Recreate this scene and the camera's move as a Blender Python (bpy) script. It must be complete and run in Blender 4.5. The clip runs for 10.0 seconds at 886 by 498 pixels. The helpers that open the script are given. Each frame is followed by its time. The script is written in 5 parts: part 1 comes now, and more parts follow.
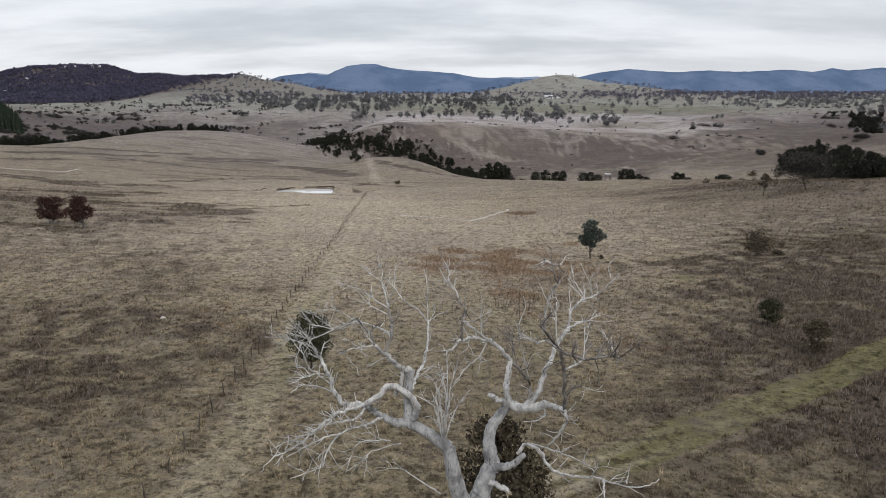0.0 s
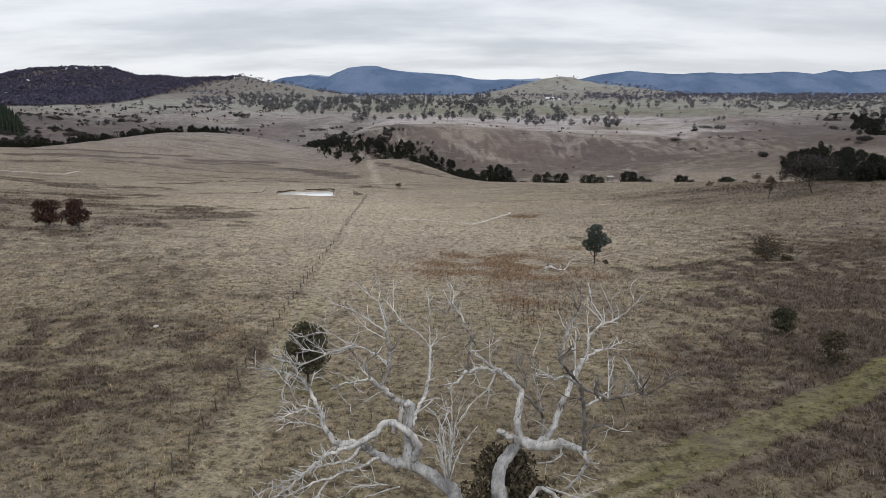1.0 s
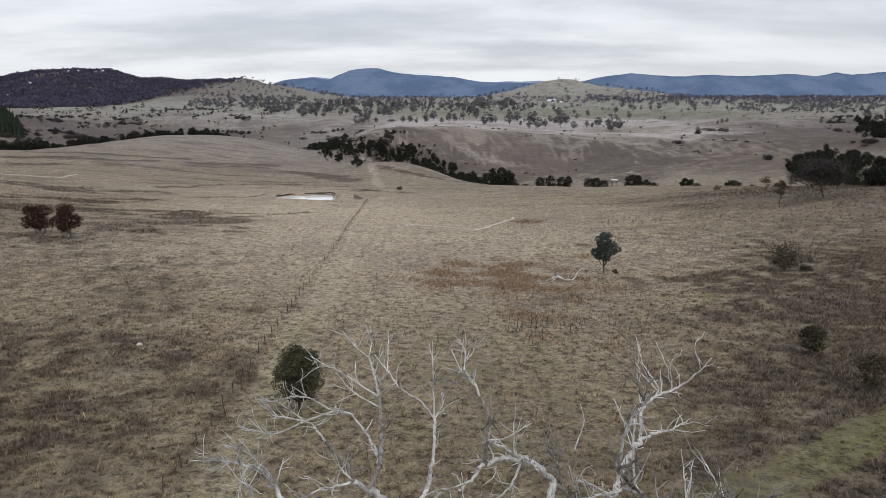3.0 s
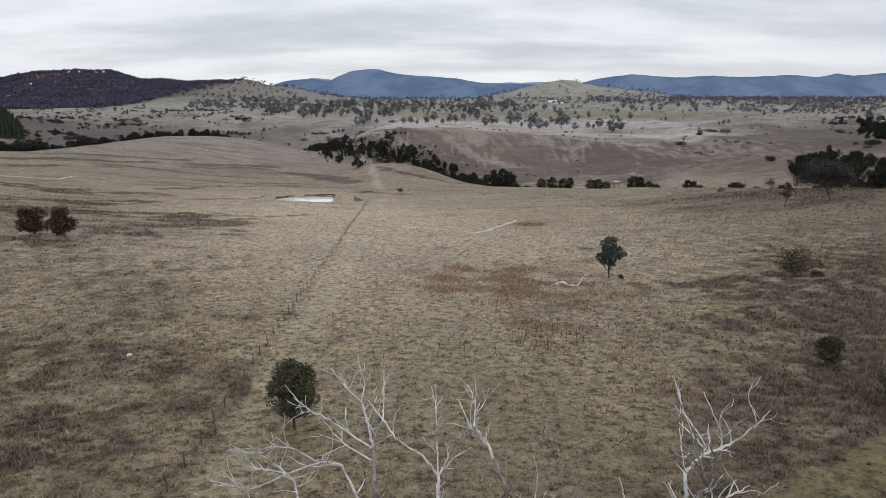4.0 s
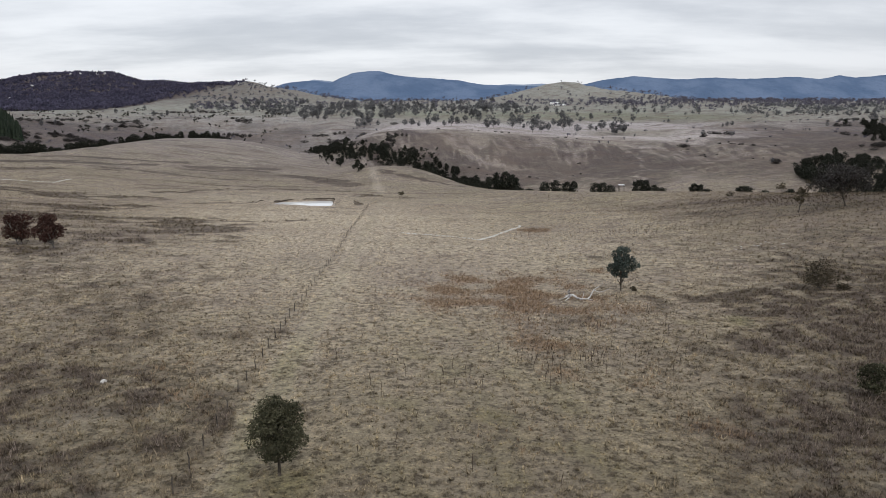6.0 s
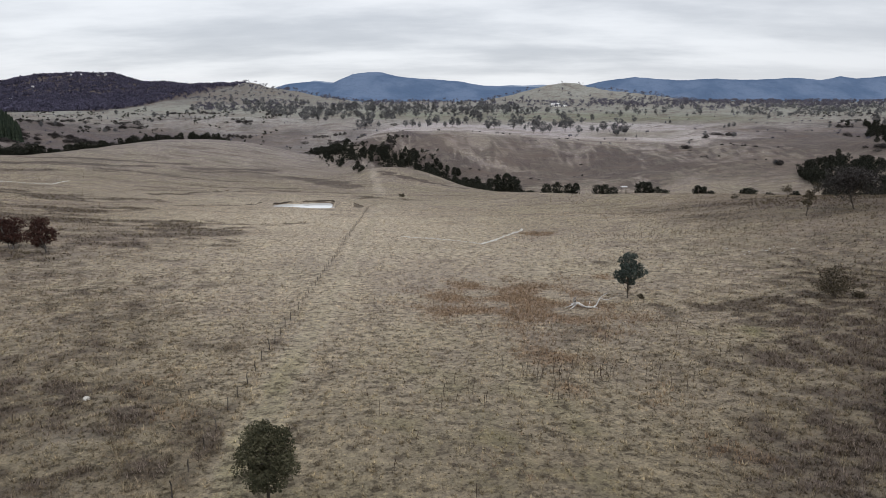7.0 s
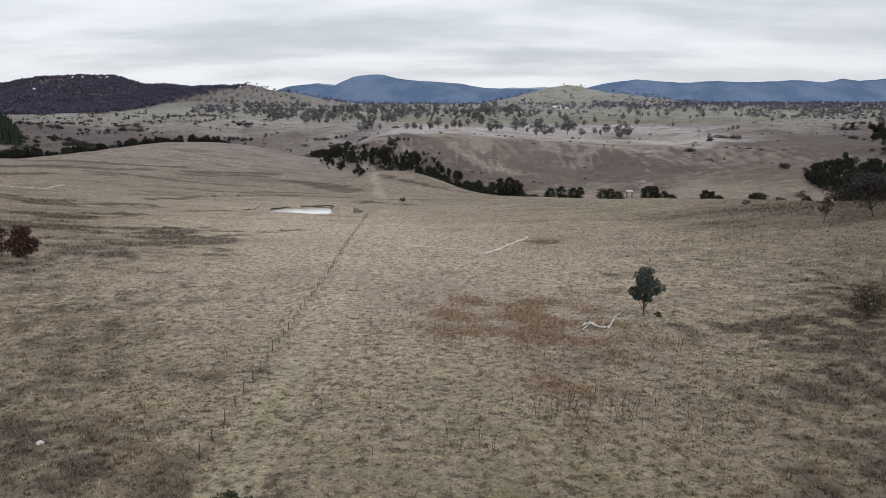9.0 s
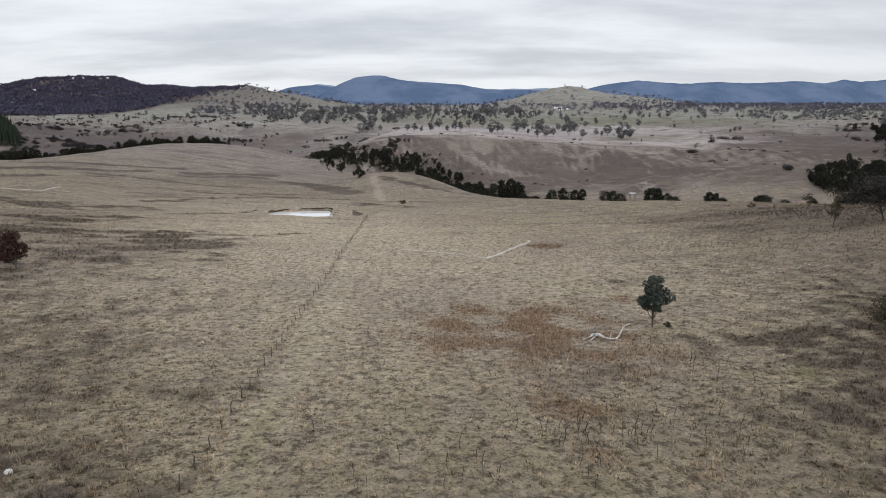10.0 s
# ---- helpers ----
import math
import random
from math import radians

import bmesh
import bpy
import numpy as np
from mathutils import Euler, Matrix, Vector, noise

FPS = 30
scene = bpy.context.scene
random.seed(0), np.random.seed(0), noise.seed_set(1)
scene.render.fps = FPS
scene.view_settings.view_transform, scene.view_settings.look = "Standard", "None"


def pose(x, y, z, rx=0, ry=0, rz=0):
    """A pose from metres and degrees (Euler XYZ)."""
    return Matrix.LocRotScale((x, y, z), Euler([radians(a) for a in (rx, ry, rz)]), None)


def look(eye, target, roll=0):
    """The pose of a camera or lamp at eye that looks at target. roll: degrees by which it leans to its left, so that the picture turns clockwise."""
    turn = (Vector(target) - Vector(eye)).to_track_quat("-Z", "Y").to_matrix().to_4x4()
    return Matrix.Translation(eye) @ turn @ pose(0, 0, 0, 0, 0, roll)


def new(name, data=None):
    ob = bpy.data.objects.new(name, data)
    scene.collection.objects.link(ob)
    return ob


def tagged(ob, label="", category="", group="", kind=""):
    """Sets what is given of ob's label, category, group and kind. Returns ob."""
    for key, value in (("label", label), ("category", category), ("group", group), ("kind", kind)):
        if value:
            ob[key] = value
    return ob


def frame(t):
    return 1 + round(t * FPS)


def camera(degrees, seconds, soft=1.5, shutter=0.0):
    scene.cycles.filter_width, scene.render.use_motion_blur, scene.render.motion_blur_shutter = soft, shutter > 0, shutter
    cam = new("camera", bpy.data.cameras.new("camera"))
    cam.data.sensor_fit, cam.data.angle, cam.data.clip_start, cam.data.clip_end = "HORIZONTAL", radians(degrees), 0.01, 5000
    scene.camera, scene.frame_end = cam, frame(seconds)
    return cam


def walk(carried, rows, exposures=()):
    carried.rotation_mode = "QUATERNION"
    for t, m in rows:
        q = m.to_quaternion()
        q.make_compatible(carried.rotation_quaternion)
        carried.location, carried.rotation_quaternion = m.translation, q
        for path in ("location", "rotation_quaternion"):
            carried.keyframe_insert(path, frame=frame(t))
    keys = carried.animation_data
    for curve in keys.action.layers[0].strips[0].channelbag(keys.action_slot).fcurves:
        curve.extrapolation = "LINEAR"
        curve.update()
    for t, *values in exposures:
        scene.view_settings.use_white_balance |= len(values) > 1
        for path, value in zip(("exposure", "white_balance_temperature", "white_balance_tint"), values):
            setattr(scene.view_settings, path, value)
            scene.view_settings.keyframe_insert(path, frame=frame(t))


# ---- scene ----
# ---------------------------------------------------------------- camera
cam = camera(66.0, 10.0, soft=0.8)
EYE = 28.0
# seconds, x, y, z above the first eye, yaw, pitch
PATH = [
    (0.0, 0.00, 0.00, 0.00, 0.00, -13.19),
    (1.0, -0.10, 2.66, -0.03, 0.08, -13.04),
    (2.0, -0.20, 5.35, -0.06, 0.14, -12.93),
    (3.0, -0.29, 8.14, -0.07, 0.21, -12.85),
    (4.0, -0.41, 11.10, -0.08, 0.27, -12.77),
    (5.0, -0.53, 14.27, -0.07, 0.33, -12.70),
    (6.0, -0.66, 17.67, -0.06, 0.39, -12.62),
    (7.0, -0.77, 21.33, -0.02, 0.45, -12.54),
    (8.0, -0.85, 25.22, 0.03, 0.52, -12.45),
    (9.0, -0.91, 29.33, 0.08, 0.58, -12.35),
    (10.0, -0.92, 33.60, 0.13, 0.64, -12.27),
]
walk(cam, [(t, pose(x, y, EYE + z, 90 + pitch, 0, yaw)) for t, x, y, z, yaw, pitch in PATH])


# ---------------------------------------------------------------- terrain height
def smooth(a, b, v):
    s = np.clip((v - a) / (b - a), 0, 1)
    return s * s * (3 - 2 * s)


def hump(x, y, cx, cy, rx, ry, turn=0.0):
    c, s = math.cos(radians(turn)), math.sin(radians(turn))
    u, v = (x - cx) * c + (y - cy) * s, (y - cy) * c - (x - cx) * s
    return np.exp(-((u / rx) ** 2 + (v / ry) ** 2))


def ripples(x, y, wave, count, seed):
    rng = np.random.RandomState(seed)
    out = 0
    for _ in range(count):
        a, k, p = rng.uniform(0, math.pi), 2 * math.pi / (wave * rng.uniform(0.6, 1.7)), rng.uniform(0, 6.28)
        out = out + np.sin((x * math.cos(a) + y * math.sin(a)) * k + p + 0.9 * np.sin((y * math.cos(a) - x * math.sin(a)) * k * 0.6 + p * 2))
    return out / math.sqrt(count)


DAM, WATER = (-65.6, 321.5), -19.35
EDGE_Y = (0, 235, 300, 350, 400, 450, 560, 700, 900, 1100)
EDGE_X = (320, 128, 108, 88, 60, 26, -22, -92, -200, -300)


BENCH_X = (-230, -160, -120, -85, -55, 0, 40, 110, 180, 260, 340)
BENCH_Z = (-60, -42, -26, -14, -11, -10, -12.5, -18, -22, -26, -40)


def beyond(x, y):
    """Metres past the brow of the grazed spur, negative on it."""
    right = (x - np.interp(y, EDGE_Y, EDGE_X)) * 0.75
    left = (-330 - 0.55 * np.maximum(0, 560 - y)) - x
    back = y - 950
    k = 16.0
    return k * np.log(np.exp(np.clip(right / k, -40, 40)) + np.exp(np.clip(left / k, -40, 40)) + np.exp(np.clip(back / k, -40, 40)))


def dam_shape(x, y):
    """1 on the shore of the dam, which is a wedge with a squared eastern end."""
    deep = np.clip(7.6 + 0.22 * (x - DAM[0]), 4, 11)
    return (np.abs((x - DAM[0]) / 12.2) ** 4 + np.abs((y - DAM[1]) / deep) ** 4) ** 0.25


# far hills by bearing (x over y): the wooded hill, the ridge before it with its bare end, the round knoll
HILL_U, HILL_Z = (-0.80, -0.70, -0.636, -0.611, -0.586, -0.554, -0.522, -0.478, -0.458, -0.435, -0.407, -0.38, -0.34), (60, 70, 90, 115, 126, 132, 137, 126, 104, 78, 58, 30, 0)
SPUR_U, SPUR_Z = (-0.52, -0.477, -0.435, -0.407, -0.362, -0.326, -0.302, -0.284, -0.27, -0.258, -0.238, -0.21, -0.186, -0.12), (0, 12, 34, 54, 66, 76, 72, 88, 80, 68, 60, 44, 30, 0)
KNOLL_U, KNOLL_Z = (0.04, 0.087, 0.119, 0.135, 0.155, 0.167, 0.183, 0.195, 0.215, 0.248, 0.288, 0.36), (0, 38, 66, 80, 93, 95, 88, 78, 64, 50, 34, 0)
# crests of the blue ranges, and of paler ones behind them
RANGE_U, RANGE_Z = (-0.9, -0.30, -0.251, -0.234, -0.218, -0.19, -0.166, -0.153, -0.137, -0.113, -0.093, -0.073, -0.041, 0.015, 0.047, 0.127, 0.195, 0.215, 0.239, 0.263, 0.295, 0.34, 0.379, 0.407, 0.486, 0.526, 0.553, 0.574, 0.619, 0.677, 0.9), (60, 60, 75, 97, 112, 120, 111, 140, 168, 180, 176, 158, 140, 122, 97, 86, 100, 122, 136, 147, 140, 129, 140, 133, 143, 133, 158, 143, 158, 158, 120)
PALE_U, PALE_Z = (-0.9, -0.242, -0.218, -0.19, -0.166, -0.138, 0.007, 0.027, 0.047, 0.059, 0.087, 0.107, 0.135, 0.159, 0.9), (90, 93, 116, 146, 135, 100, 100, 127, 112, 104, 115, 112, 119, 100, 90)


def height(x, y):
    """Height of the ground; the first eye is at EYE."""
    x, y = np.asarray(x, float), np.asarray(y, float)
    side = np.where(x > 0, 0.0006 * np.minimum(x, 200) ** 2, 0.00017 * np.minimum(-x, 500) ** 2)
    spur = 3.0 - (y - 40) * 0.082 + side
    spur = np.where(y < 0, 6.3 - 0.02 * y + side, spur)
    spur = spur + 28 * hump(x, y, -275, 890, 140, 260) + 13 * hump(x, y, -44, 570, 48, 75) + 0.25 * ripples(x, y, 60, 5, 1) + 0.1 * ripples(x, y, 17, 5, 2)
    d = beyond(x, y)
    spur = spur - 55 * smooth(-5, 150, d)
    rise = 36 * smooth(45, 420, d) + 20 * smooth(900, 3000, y)
    plain = -54 + rise + (2 + 4 * smooth(600, 2000, y)) * 0.5 * ripples(x, y, 330, 6, 3) + (1.8 * ripples(x, y, 110, 6, 9) + 0.5 * ripples(x, y, 42, 6, 10)) * smooth(480, 700, y)
    k = 4.0
    # a terrace across the creek, with a steep face towards the spur
    bench = np.interp(x, BENCH_X, BENCH_Z) - 44 * smooth(835, 640, y + 8 * ripples(x, y, 90, 4, 12)) - 26 * smooth(1000, 1700, y)
    plain = k * np.logaddexp(plain / k, bench / k)
    z = k * np.logaddexp(spur / k, plain / k)
    # the farm dam: a scooped basin with a low bank on its downhill side
    r = dam_shape(x, y)
    bank = WATER + 0.9 * smooth(DAM[1] - 4, DAM[1] + 6, y) + 0.25
    z = z + (bank - z) * (1 - smooth(1.45, 2.1, r)) * smooth(-6, 3, y - DAM[1])
    z = z + (WATER - 0.9 - z) * (1 - smooth(0.88, 1.22, r))
    u = x / np.maximum(y, 1)
    far = np.interp(u, HILL_U, HILL_Z) * np.exp(-(((y - 3500) / 480) ** 2)) + np.interp(u, SPUR_U, SPUR_Z) * np.exp(-(((y - 3000) / 420) ** 2))
    far = far + np.interp(u, KNOLL_U, KNOLL_Z) * np.exp(-(((y - 3500) / 330) ** 2))
    return z + far * (1 + 0.03 * ripples(x, y, 260, 5, 6)) * (y > 1000)


def range_height(x, y):
    """Height of the far ranges behind the plain."""
    back = smooth(4150, 4620, y) * (1 - 0.25 * smooth(4650, 4800, y))
    z = np.interp(x / y, RANGE_U, RANGE_Z)
    low = 88 * hump(x, y, 1585, 4300, 210, 90)
    return np.maximum(low + 6, back * z * (1 + 0.02 * ripples(x, y, 300, 6, 8) + 0.01 * ripples(x, y, 90, 6, 18)) + 6) - 20 * (1 - smooth(4050, 4250, y))


# ---------------------------------------------------------------- ground cover (green, dark, rust, bare), 0 to 1; dark and bare also hold painted shading
def patch(x, y, cx, cy, rx, ry, turn=0.0):
    return hump(x, y, cx, cy, rx, ry, turn)


def fence_x(y):
    return -15.9 - 0.063 * y


def lane(x, y, x0, y0, x1, y1, half):
    """1 on a strip of that half width from one place to the other."""
    dx, dy = x1 - x0, y1 - y0
    n = math.hypot(dx, dy)
    along, off = ((x - x0) * dx + (y - y0) * dy) / n, np.abs((y - y0) * dx - (x - x0) * dy) / n
    return (1 - smooth(half * 0.6, half * 1.3, off)) * smooth(-12, 0, along) * (1 - smooth(n, n + 15, along))


def left_forest(u, y):
    """How thickly the far hill is wooded, by bearing and distance."""
    edge = np.interp(u, (-0.75, -0.6, -0.5, -0.42, -0.35, -0.29), (1800, 1760, 1820, 2420, 2700, 2960))
    return smooth(edge - 40, edge + 180, y) * (1 - smooth(-0.31, -0.28, u))


def cover(x, y):
    x, y = np.asarray(x, float), np.asarray(y, float)
    wob = ripples(x, y, 9, 5, 21)
    mown = lane(x + 0.5 * wob, y, -14.6, 30, -31.5, 330, 1.7)
    track = lane(x, y + 0.3 * wob, -6, 30.1, 75, 86.2, 2.0)
    rut = np.maximum(lane(x, y, -6, 29.0, 75, 85.1, 0.5), lane(x, y, -6, 31.4, 75, 87.5, 0.5))
    green = 0.3 * mown + (1.25 - 0.65 * rut) * track * smooth(4, 26, x) + 0.2 * track * (1 - smooth(8, 40, x))
    green = green + (0.24 + 0.1 * wob) * (patch(x, y, 6, 62, 22, 22) + 0.9 * patch(x, y, -2, 92, 17, 22)) + 0.28 * patch(x, y, -12, 61, 3.5, 3.5) + (0.3 + 0.2 * wob) * patch(x, y, 36, 104, 7, 4) + 0.35 * patch(x, y, 31, 128, 5, 2.5)
    green = green + 0.7 * patch(x, y, 330, 1500, 420, 260) + 0.45 * patch(x, y, -100, 1700, 500, 350) + 0.5 * patch(x, y, 250, 950, 110, 90)
    green = green + 0.3 * patch(x, y, -55, 350, 60, 14) + 0.3 * patch(x, y, 105, 226, 12, 8)
    bx, by = x, y
    grow_in = np.minimum(1, np.abs(y) / 120)
    x = bx + grow_in * (9 * ripples(bx, by, 46, 4, 61) + 3 * ripples(bx, by, 13, 4, 63))
    y = by + grow_in * (6 * ripples(bx, by, 38, 4, 62) + 2.5 * ripples(bx, by, 11, 4, 64))
    torn = smooth(-0.55, 0.75, ripples(0.55 * bx, 1.5 * by, 13, 5, 81) + 0.7 * ripples(0.8 * bx, 1.2 * by, 5, 5, 82))
    fray = smooth(-0.9, 0.9, ripples(bx, by, 6, 5, 84) + 0.7 * ripples(bx, by, 2.6, 5, 85))
    dark = 0.10 * smooth(0.2, 1.5, ripples(x, y, 34, 6, 22) + 0.5 * ripples(x, y, 8, 4, 23))
    # long scrubby streaks on the western slope
    streaks = 1.3 * patch(x, y, -122, 243, 44, 5, -3) + 1.2 * patch(x, y, -76, 216, 17, 9, 10) + 1.2 * patch(x, y, -150, 268, 30, 7, -8) + 0.9 * patch(x, y, -126, 283, 18, 5, -6) + 0.9 * patch(x, y, -150, 232, 26, 9)
    streaks = streaks + 1.1 * patch(x, y, -104, 170, 20, 4.5) + 0.5 * patch(x, y, -72, 190, 8, 6) + 0.5 * patch(x, y, -92, 196, 9, 5) + 0.7 * patch(x, y, -84, 230, 14, 5) + 0.5 * patch(x, y, -46, 243, 12, 5)
    streaks = streaks + 1.0 * patch(x, y, -170, 320, 60, 6, -10) + 0.6 * patch(x, y, -110, 430, 90, 6, -10) + 0.6 * patch(x, y, -35, 380, 22, 9, -30) + 0.6 * patch(x, y, -200, 500, 90, 7, -4)
    dark = dark + streaks * (0.55 + 1.2 * torn) + (0.14 + 0.3 * torn) * patch(x, y, -135, 225, 48, 62) + 0.25 * torn * patch(x, y, -230, 330, 90, 90)
    # patches of the near paddock
    dark = dark + (0.3 + 0.6 * fray) * (0.55 * patch(x, y, -49, 146, 8, 9) + 0.2 * patch(x, y, -62, 128, 10, 9) + 0.2 * patch(x, y, -47, 112, 16, 12) + 0.3 * patch(x, y, -38, 84, 14, 9) + 0.3 * patch(x, y, -40, 60, 14, 14) + 0.3 * patch(x, y, -29, 101, 7, 6))
    dark = dark + (0.35 + 0.75 * fray) * (1.1 * patch(bx, by, 43, 119.5, 6.5, 2.2, 8) + 0.5 * patch(x, y, 46, 95, 9, 7, 20) + 0.3 * patch(x, y, 52, 110, 10, 7) + 0.5 * patch(x, y, 30, 108, 6, 3.5) + 0.2 * patch(x, y, 34, 88, 8, 8) + 0.45 * patch(x, y, 31, 64, 9, 7, 25) + 0.5 * patch(x, y, 40, 46, 14, 10, 25) + 0.25 * patch(x, y, 21, 96, 9, 9) + 0.4 * patch(x, y, 27, 160, 10, 3))
    dark = dark + 0.45 * patch(bx, by, 26, 221, 3.4, 3.6) * (0.4 + fray) + (0.15 + 0.3 * fray) * patch(x, y, 64, 108, 26, 40)
    dark = dark + 0.5 * patch(x, y, 115, 255, 45, 12, -20) + 0.2 * patch(x, y, 150, 700, 230, 110) + 0.6 * patch(x, y, 500, 830, 210, 200) + 0.4 * patch(x, y, 300, 610, 90, 60) + 0.6 * patch(x, y, -640, 1050, 190, 190) + 0.3 * patch(x, y, 125, 245, 42, 42) + 0.2 * patch(x, y, -860, 2700, 260, 500)
    # blotches on the opposite slope stand in for the shading of its relief
    dark = dark + 0.5 * torn * smooth(600, 680, y) * (1 - smooth(770, 830, y + 14 * ripples(x, y, 60, 4, 83))) * smooth(-160, -60, x) + 0.8 * patch(x, y, -420, 1120, 230, 90) + 0.6 * patch(x, y, -180, 1000, 90, 60)
    x, y = bx, by
    rough = ripples(x, y, 58, 5, 71) + 0.6 * ripples(x, y, 21, 5, 72) + 0.3 * ripples(x, y, 7, 4, 73)
    # sides darken outward; on the near right this imitates lens corner falloff
    dark = dark + (0.3 + 0.26 * fray) * smooth(2, 44, x - 0.12 * (y - 60) + 6 * rough) * (1 - smooth(70, 120, y)) + (0.08 + 0.2 * fray) * smooth(12, 56, x + 6 * rough) * smooth(70, 120, y) * (1 - smooth(150, 260, y)) + (0.26 + 0.34 * fray) * smooth(14, 40, -x - 0.12 * (y - 60) + 5 * rough) * (1 - smooth(62, 112, y)) + (0.14 + 0.22 * fray) * smooth(34, 74, -x + 5 * rough) * smooth(62, 112, y) * (1 - smooth(150, 240, y)) + 0.24 * smooth(26, 95, x) * (1 - smooth(300, 400, y)) + 0.25 * smooth(18, 34, x - 0.6 * (y - 40)) * (1 - smooth(60, 80, y))
    dark = dark + 0.12 * smooth(0.0, 1.4, rough) * (1 - smooth(330, 420, y))
    # near right ground darkened once more for the lens falloff
    dark = dark + (0.1 + 0.16 * fray) * smooth(14, 28, x + 4 * rough) * smooth(46, 58, y) * (1 - smooth(72, 86, y)) * (1 - track)
    dark = dark - (0.05 + 0.1 * fray) * smooth(16, 34, x + 5 * rough) * smooth(70, 90, y) * (1 - smooth(105, 125, y)) + (0.04 + 0.1 * fray) * smooth(55, 80, -x + 6 * rough) * smooth(130, 160, y) * (1 - smooth(200, 250, y))
    wide = ripples(x, y, 240, 5, 74) + 0.6 * ripples(x, y, 80, 5, 75)
    dark = dark + 0.42 * smooth(-0.3, 1.3, wide) * smooth(420, 600, y) * (1 - smooth(1500, 2100, y))
    d = beyond(x, y)
    dark = dark + (0.12 + 0.6 * torn) * smooth(14, 34, d) * (1 - smooth(75, 105, d)) * smooth(430, 520, y) * (1 - smooth(900, 980, y)) * (x > -320) + (0.05 + 0.22 * torn + 0.1 * smooth(110, 200, y)) * lane(x, y, fence_x(30), 30, fence_x(330), 330, 0.8)
    # lit terrace top kept free of dark, so its face looks shaded
    terrace = smooth(815, 850, y + 8 * rough) * (1 - smooth(1180, 1420, y)) * smooth(-180, -60, x) * (1 - smooth(300, 460, x))
    dark = dark * (1 - 0.8 * terrace)
    rim = dam_shape(x, y) + 0.03 * wob
    # inner ring paints the shadow line along the water, outer ring is cut earth
    dark = dark + 1.0 * smooth(0.95, 1.0, rim) * (1 - smooth(1.06, 1.14, rim)) * smooth(-7, 2, y - DAM[1]) + 1.8 * smooth(1.75, 1.9, rim) * (1 - smooth(2.0, 2.2, rim)) * smooth(-3, 6, y - DAM[1])
    dark = dark + (0.15 + 0.3 * torn) * patch(x, y, -700, 1250, 260, 420) + (0.15 + 0.2 * torn) * patch(x, y, 620, 1050, 260, 330)
    dark = dark + 1.6 * left_forest(x / np.maximum(y, 1), y) * (y > 1500) + 0.35 * smooth(2000, 2500, y) * (1 - 0.9 * patch(x, y, 600, 3500, 380, 380))
    for ax, ay, bx_, by_, half, deep in ((-323, 546, -286, 572, 5, 1.0), (-286, 572, -228, 596, 6, 1.0), (-304, 490, -287, 520, 6, 1.0), (-279, 512, -239, 556, 6, 0.9), (-209, 570, -158, 630, 8, 0.9), (-206, 549, -162, 592, 7, 0.7), (-131, 578, -66, 470, 9, 0.8), (-49, 530, -16, 506, 3.5, 0.8), (-16, 506, 15, 480, 3, 0.7), (-124, 447, -89, 443, 5, 0.4), (-273, 443, -262, 471, 8, 0.8), (-149, 357, -112, 416, 4, 0.5)):
        dark = dark + 1.8 * deep * (0.35 + 0.65 * torn) * lane(x, y + 5 * rough, ax, ay, bx_, by_, half)
    climb = np.maximum(lane(x + 6 * rough, y, 158, 600, 205, 735, 2.6), lane(x + 6 * rough, y, 205, 735, 228, 800, 2.6))
    dark = dark * (1 - 0.8 * mown) * (1 - 0.5 * climb)
    rust = 0.95 * patch(x, y, 9, 137, 14, 10) + 0.95 * patch(x, y, 9, 122, 16, 10) + 0.7 * patch(x, y, 26, 147, 6, 3) + 0.5 * patch(x, y, 18, 112, 10, 8) + 0.6 * patch(x, y, 12, 97, 7, 7) + 0.5 * patch(x, y, 15, 84, 6, 5) + 2.4 * patch(x, y, 26, 221, 4.5, 4.5)
    rust = rust + 0.4 * patch(x, y, -32, 86, 6, 6) + 0.35 * patch(x, y, 5, 70, 6, 6) + 0.3 * patch(x, y, 24, 72, 8, 6) + 0.3 * patch(x, y, -26, 77, 4, 4)
    rust = 1.1 * rust * (0.6 + 0.5 * ripples(x, y, 11, 4, 24).clip(-1, 1))
    # bare also lightens the terrace top, as light falling on it
    bare = rut + 0.95 * terrace + 0.4 * patch(x, y, -330, 1500, 260, 300) + 0.35 * patch(x, y, 60, 1750, 400, 400) + 0.4 * patch(x, y, 600, 3500, 300, 380) + 0.5 * mown + 0.4 * climb + 0.75 * patch(x, y, -12, 190, 85, 110) + 0.55 * patch(x, y, -90, 330, 90, 90) + 0.4 * patch(x, y, -55, 255, 50, 60) + 0.1 * patch(x, y, -4, 100, 30, 45) + 0.5 * patch(x, y, -1810, 3480, 80, 90) + 0.5 * lane(x, y, -70, 620, -40, 420, 3)
    return np.stack([np.clip(v, 0, 1) for v in (green, dark, rust, bare)], -1)


# ---------------------------------------------------------------- light: a closed overcast sky with a weak, wide sun behind it
world = bpy.data.worlds.new("overcast_sky")
scene.world = world
world.use_nodes = True


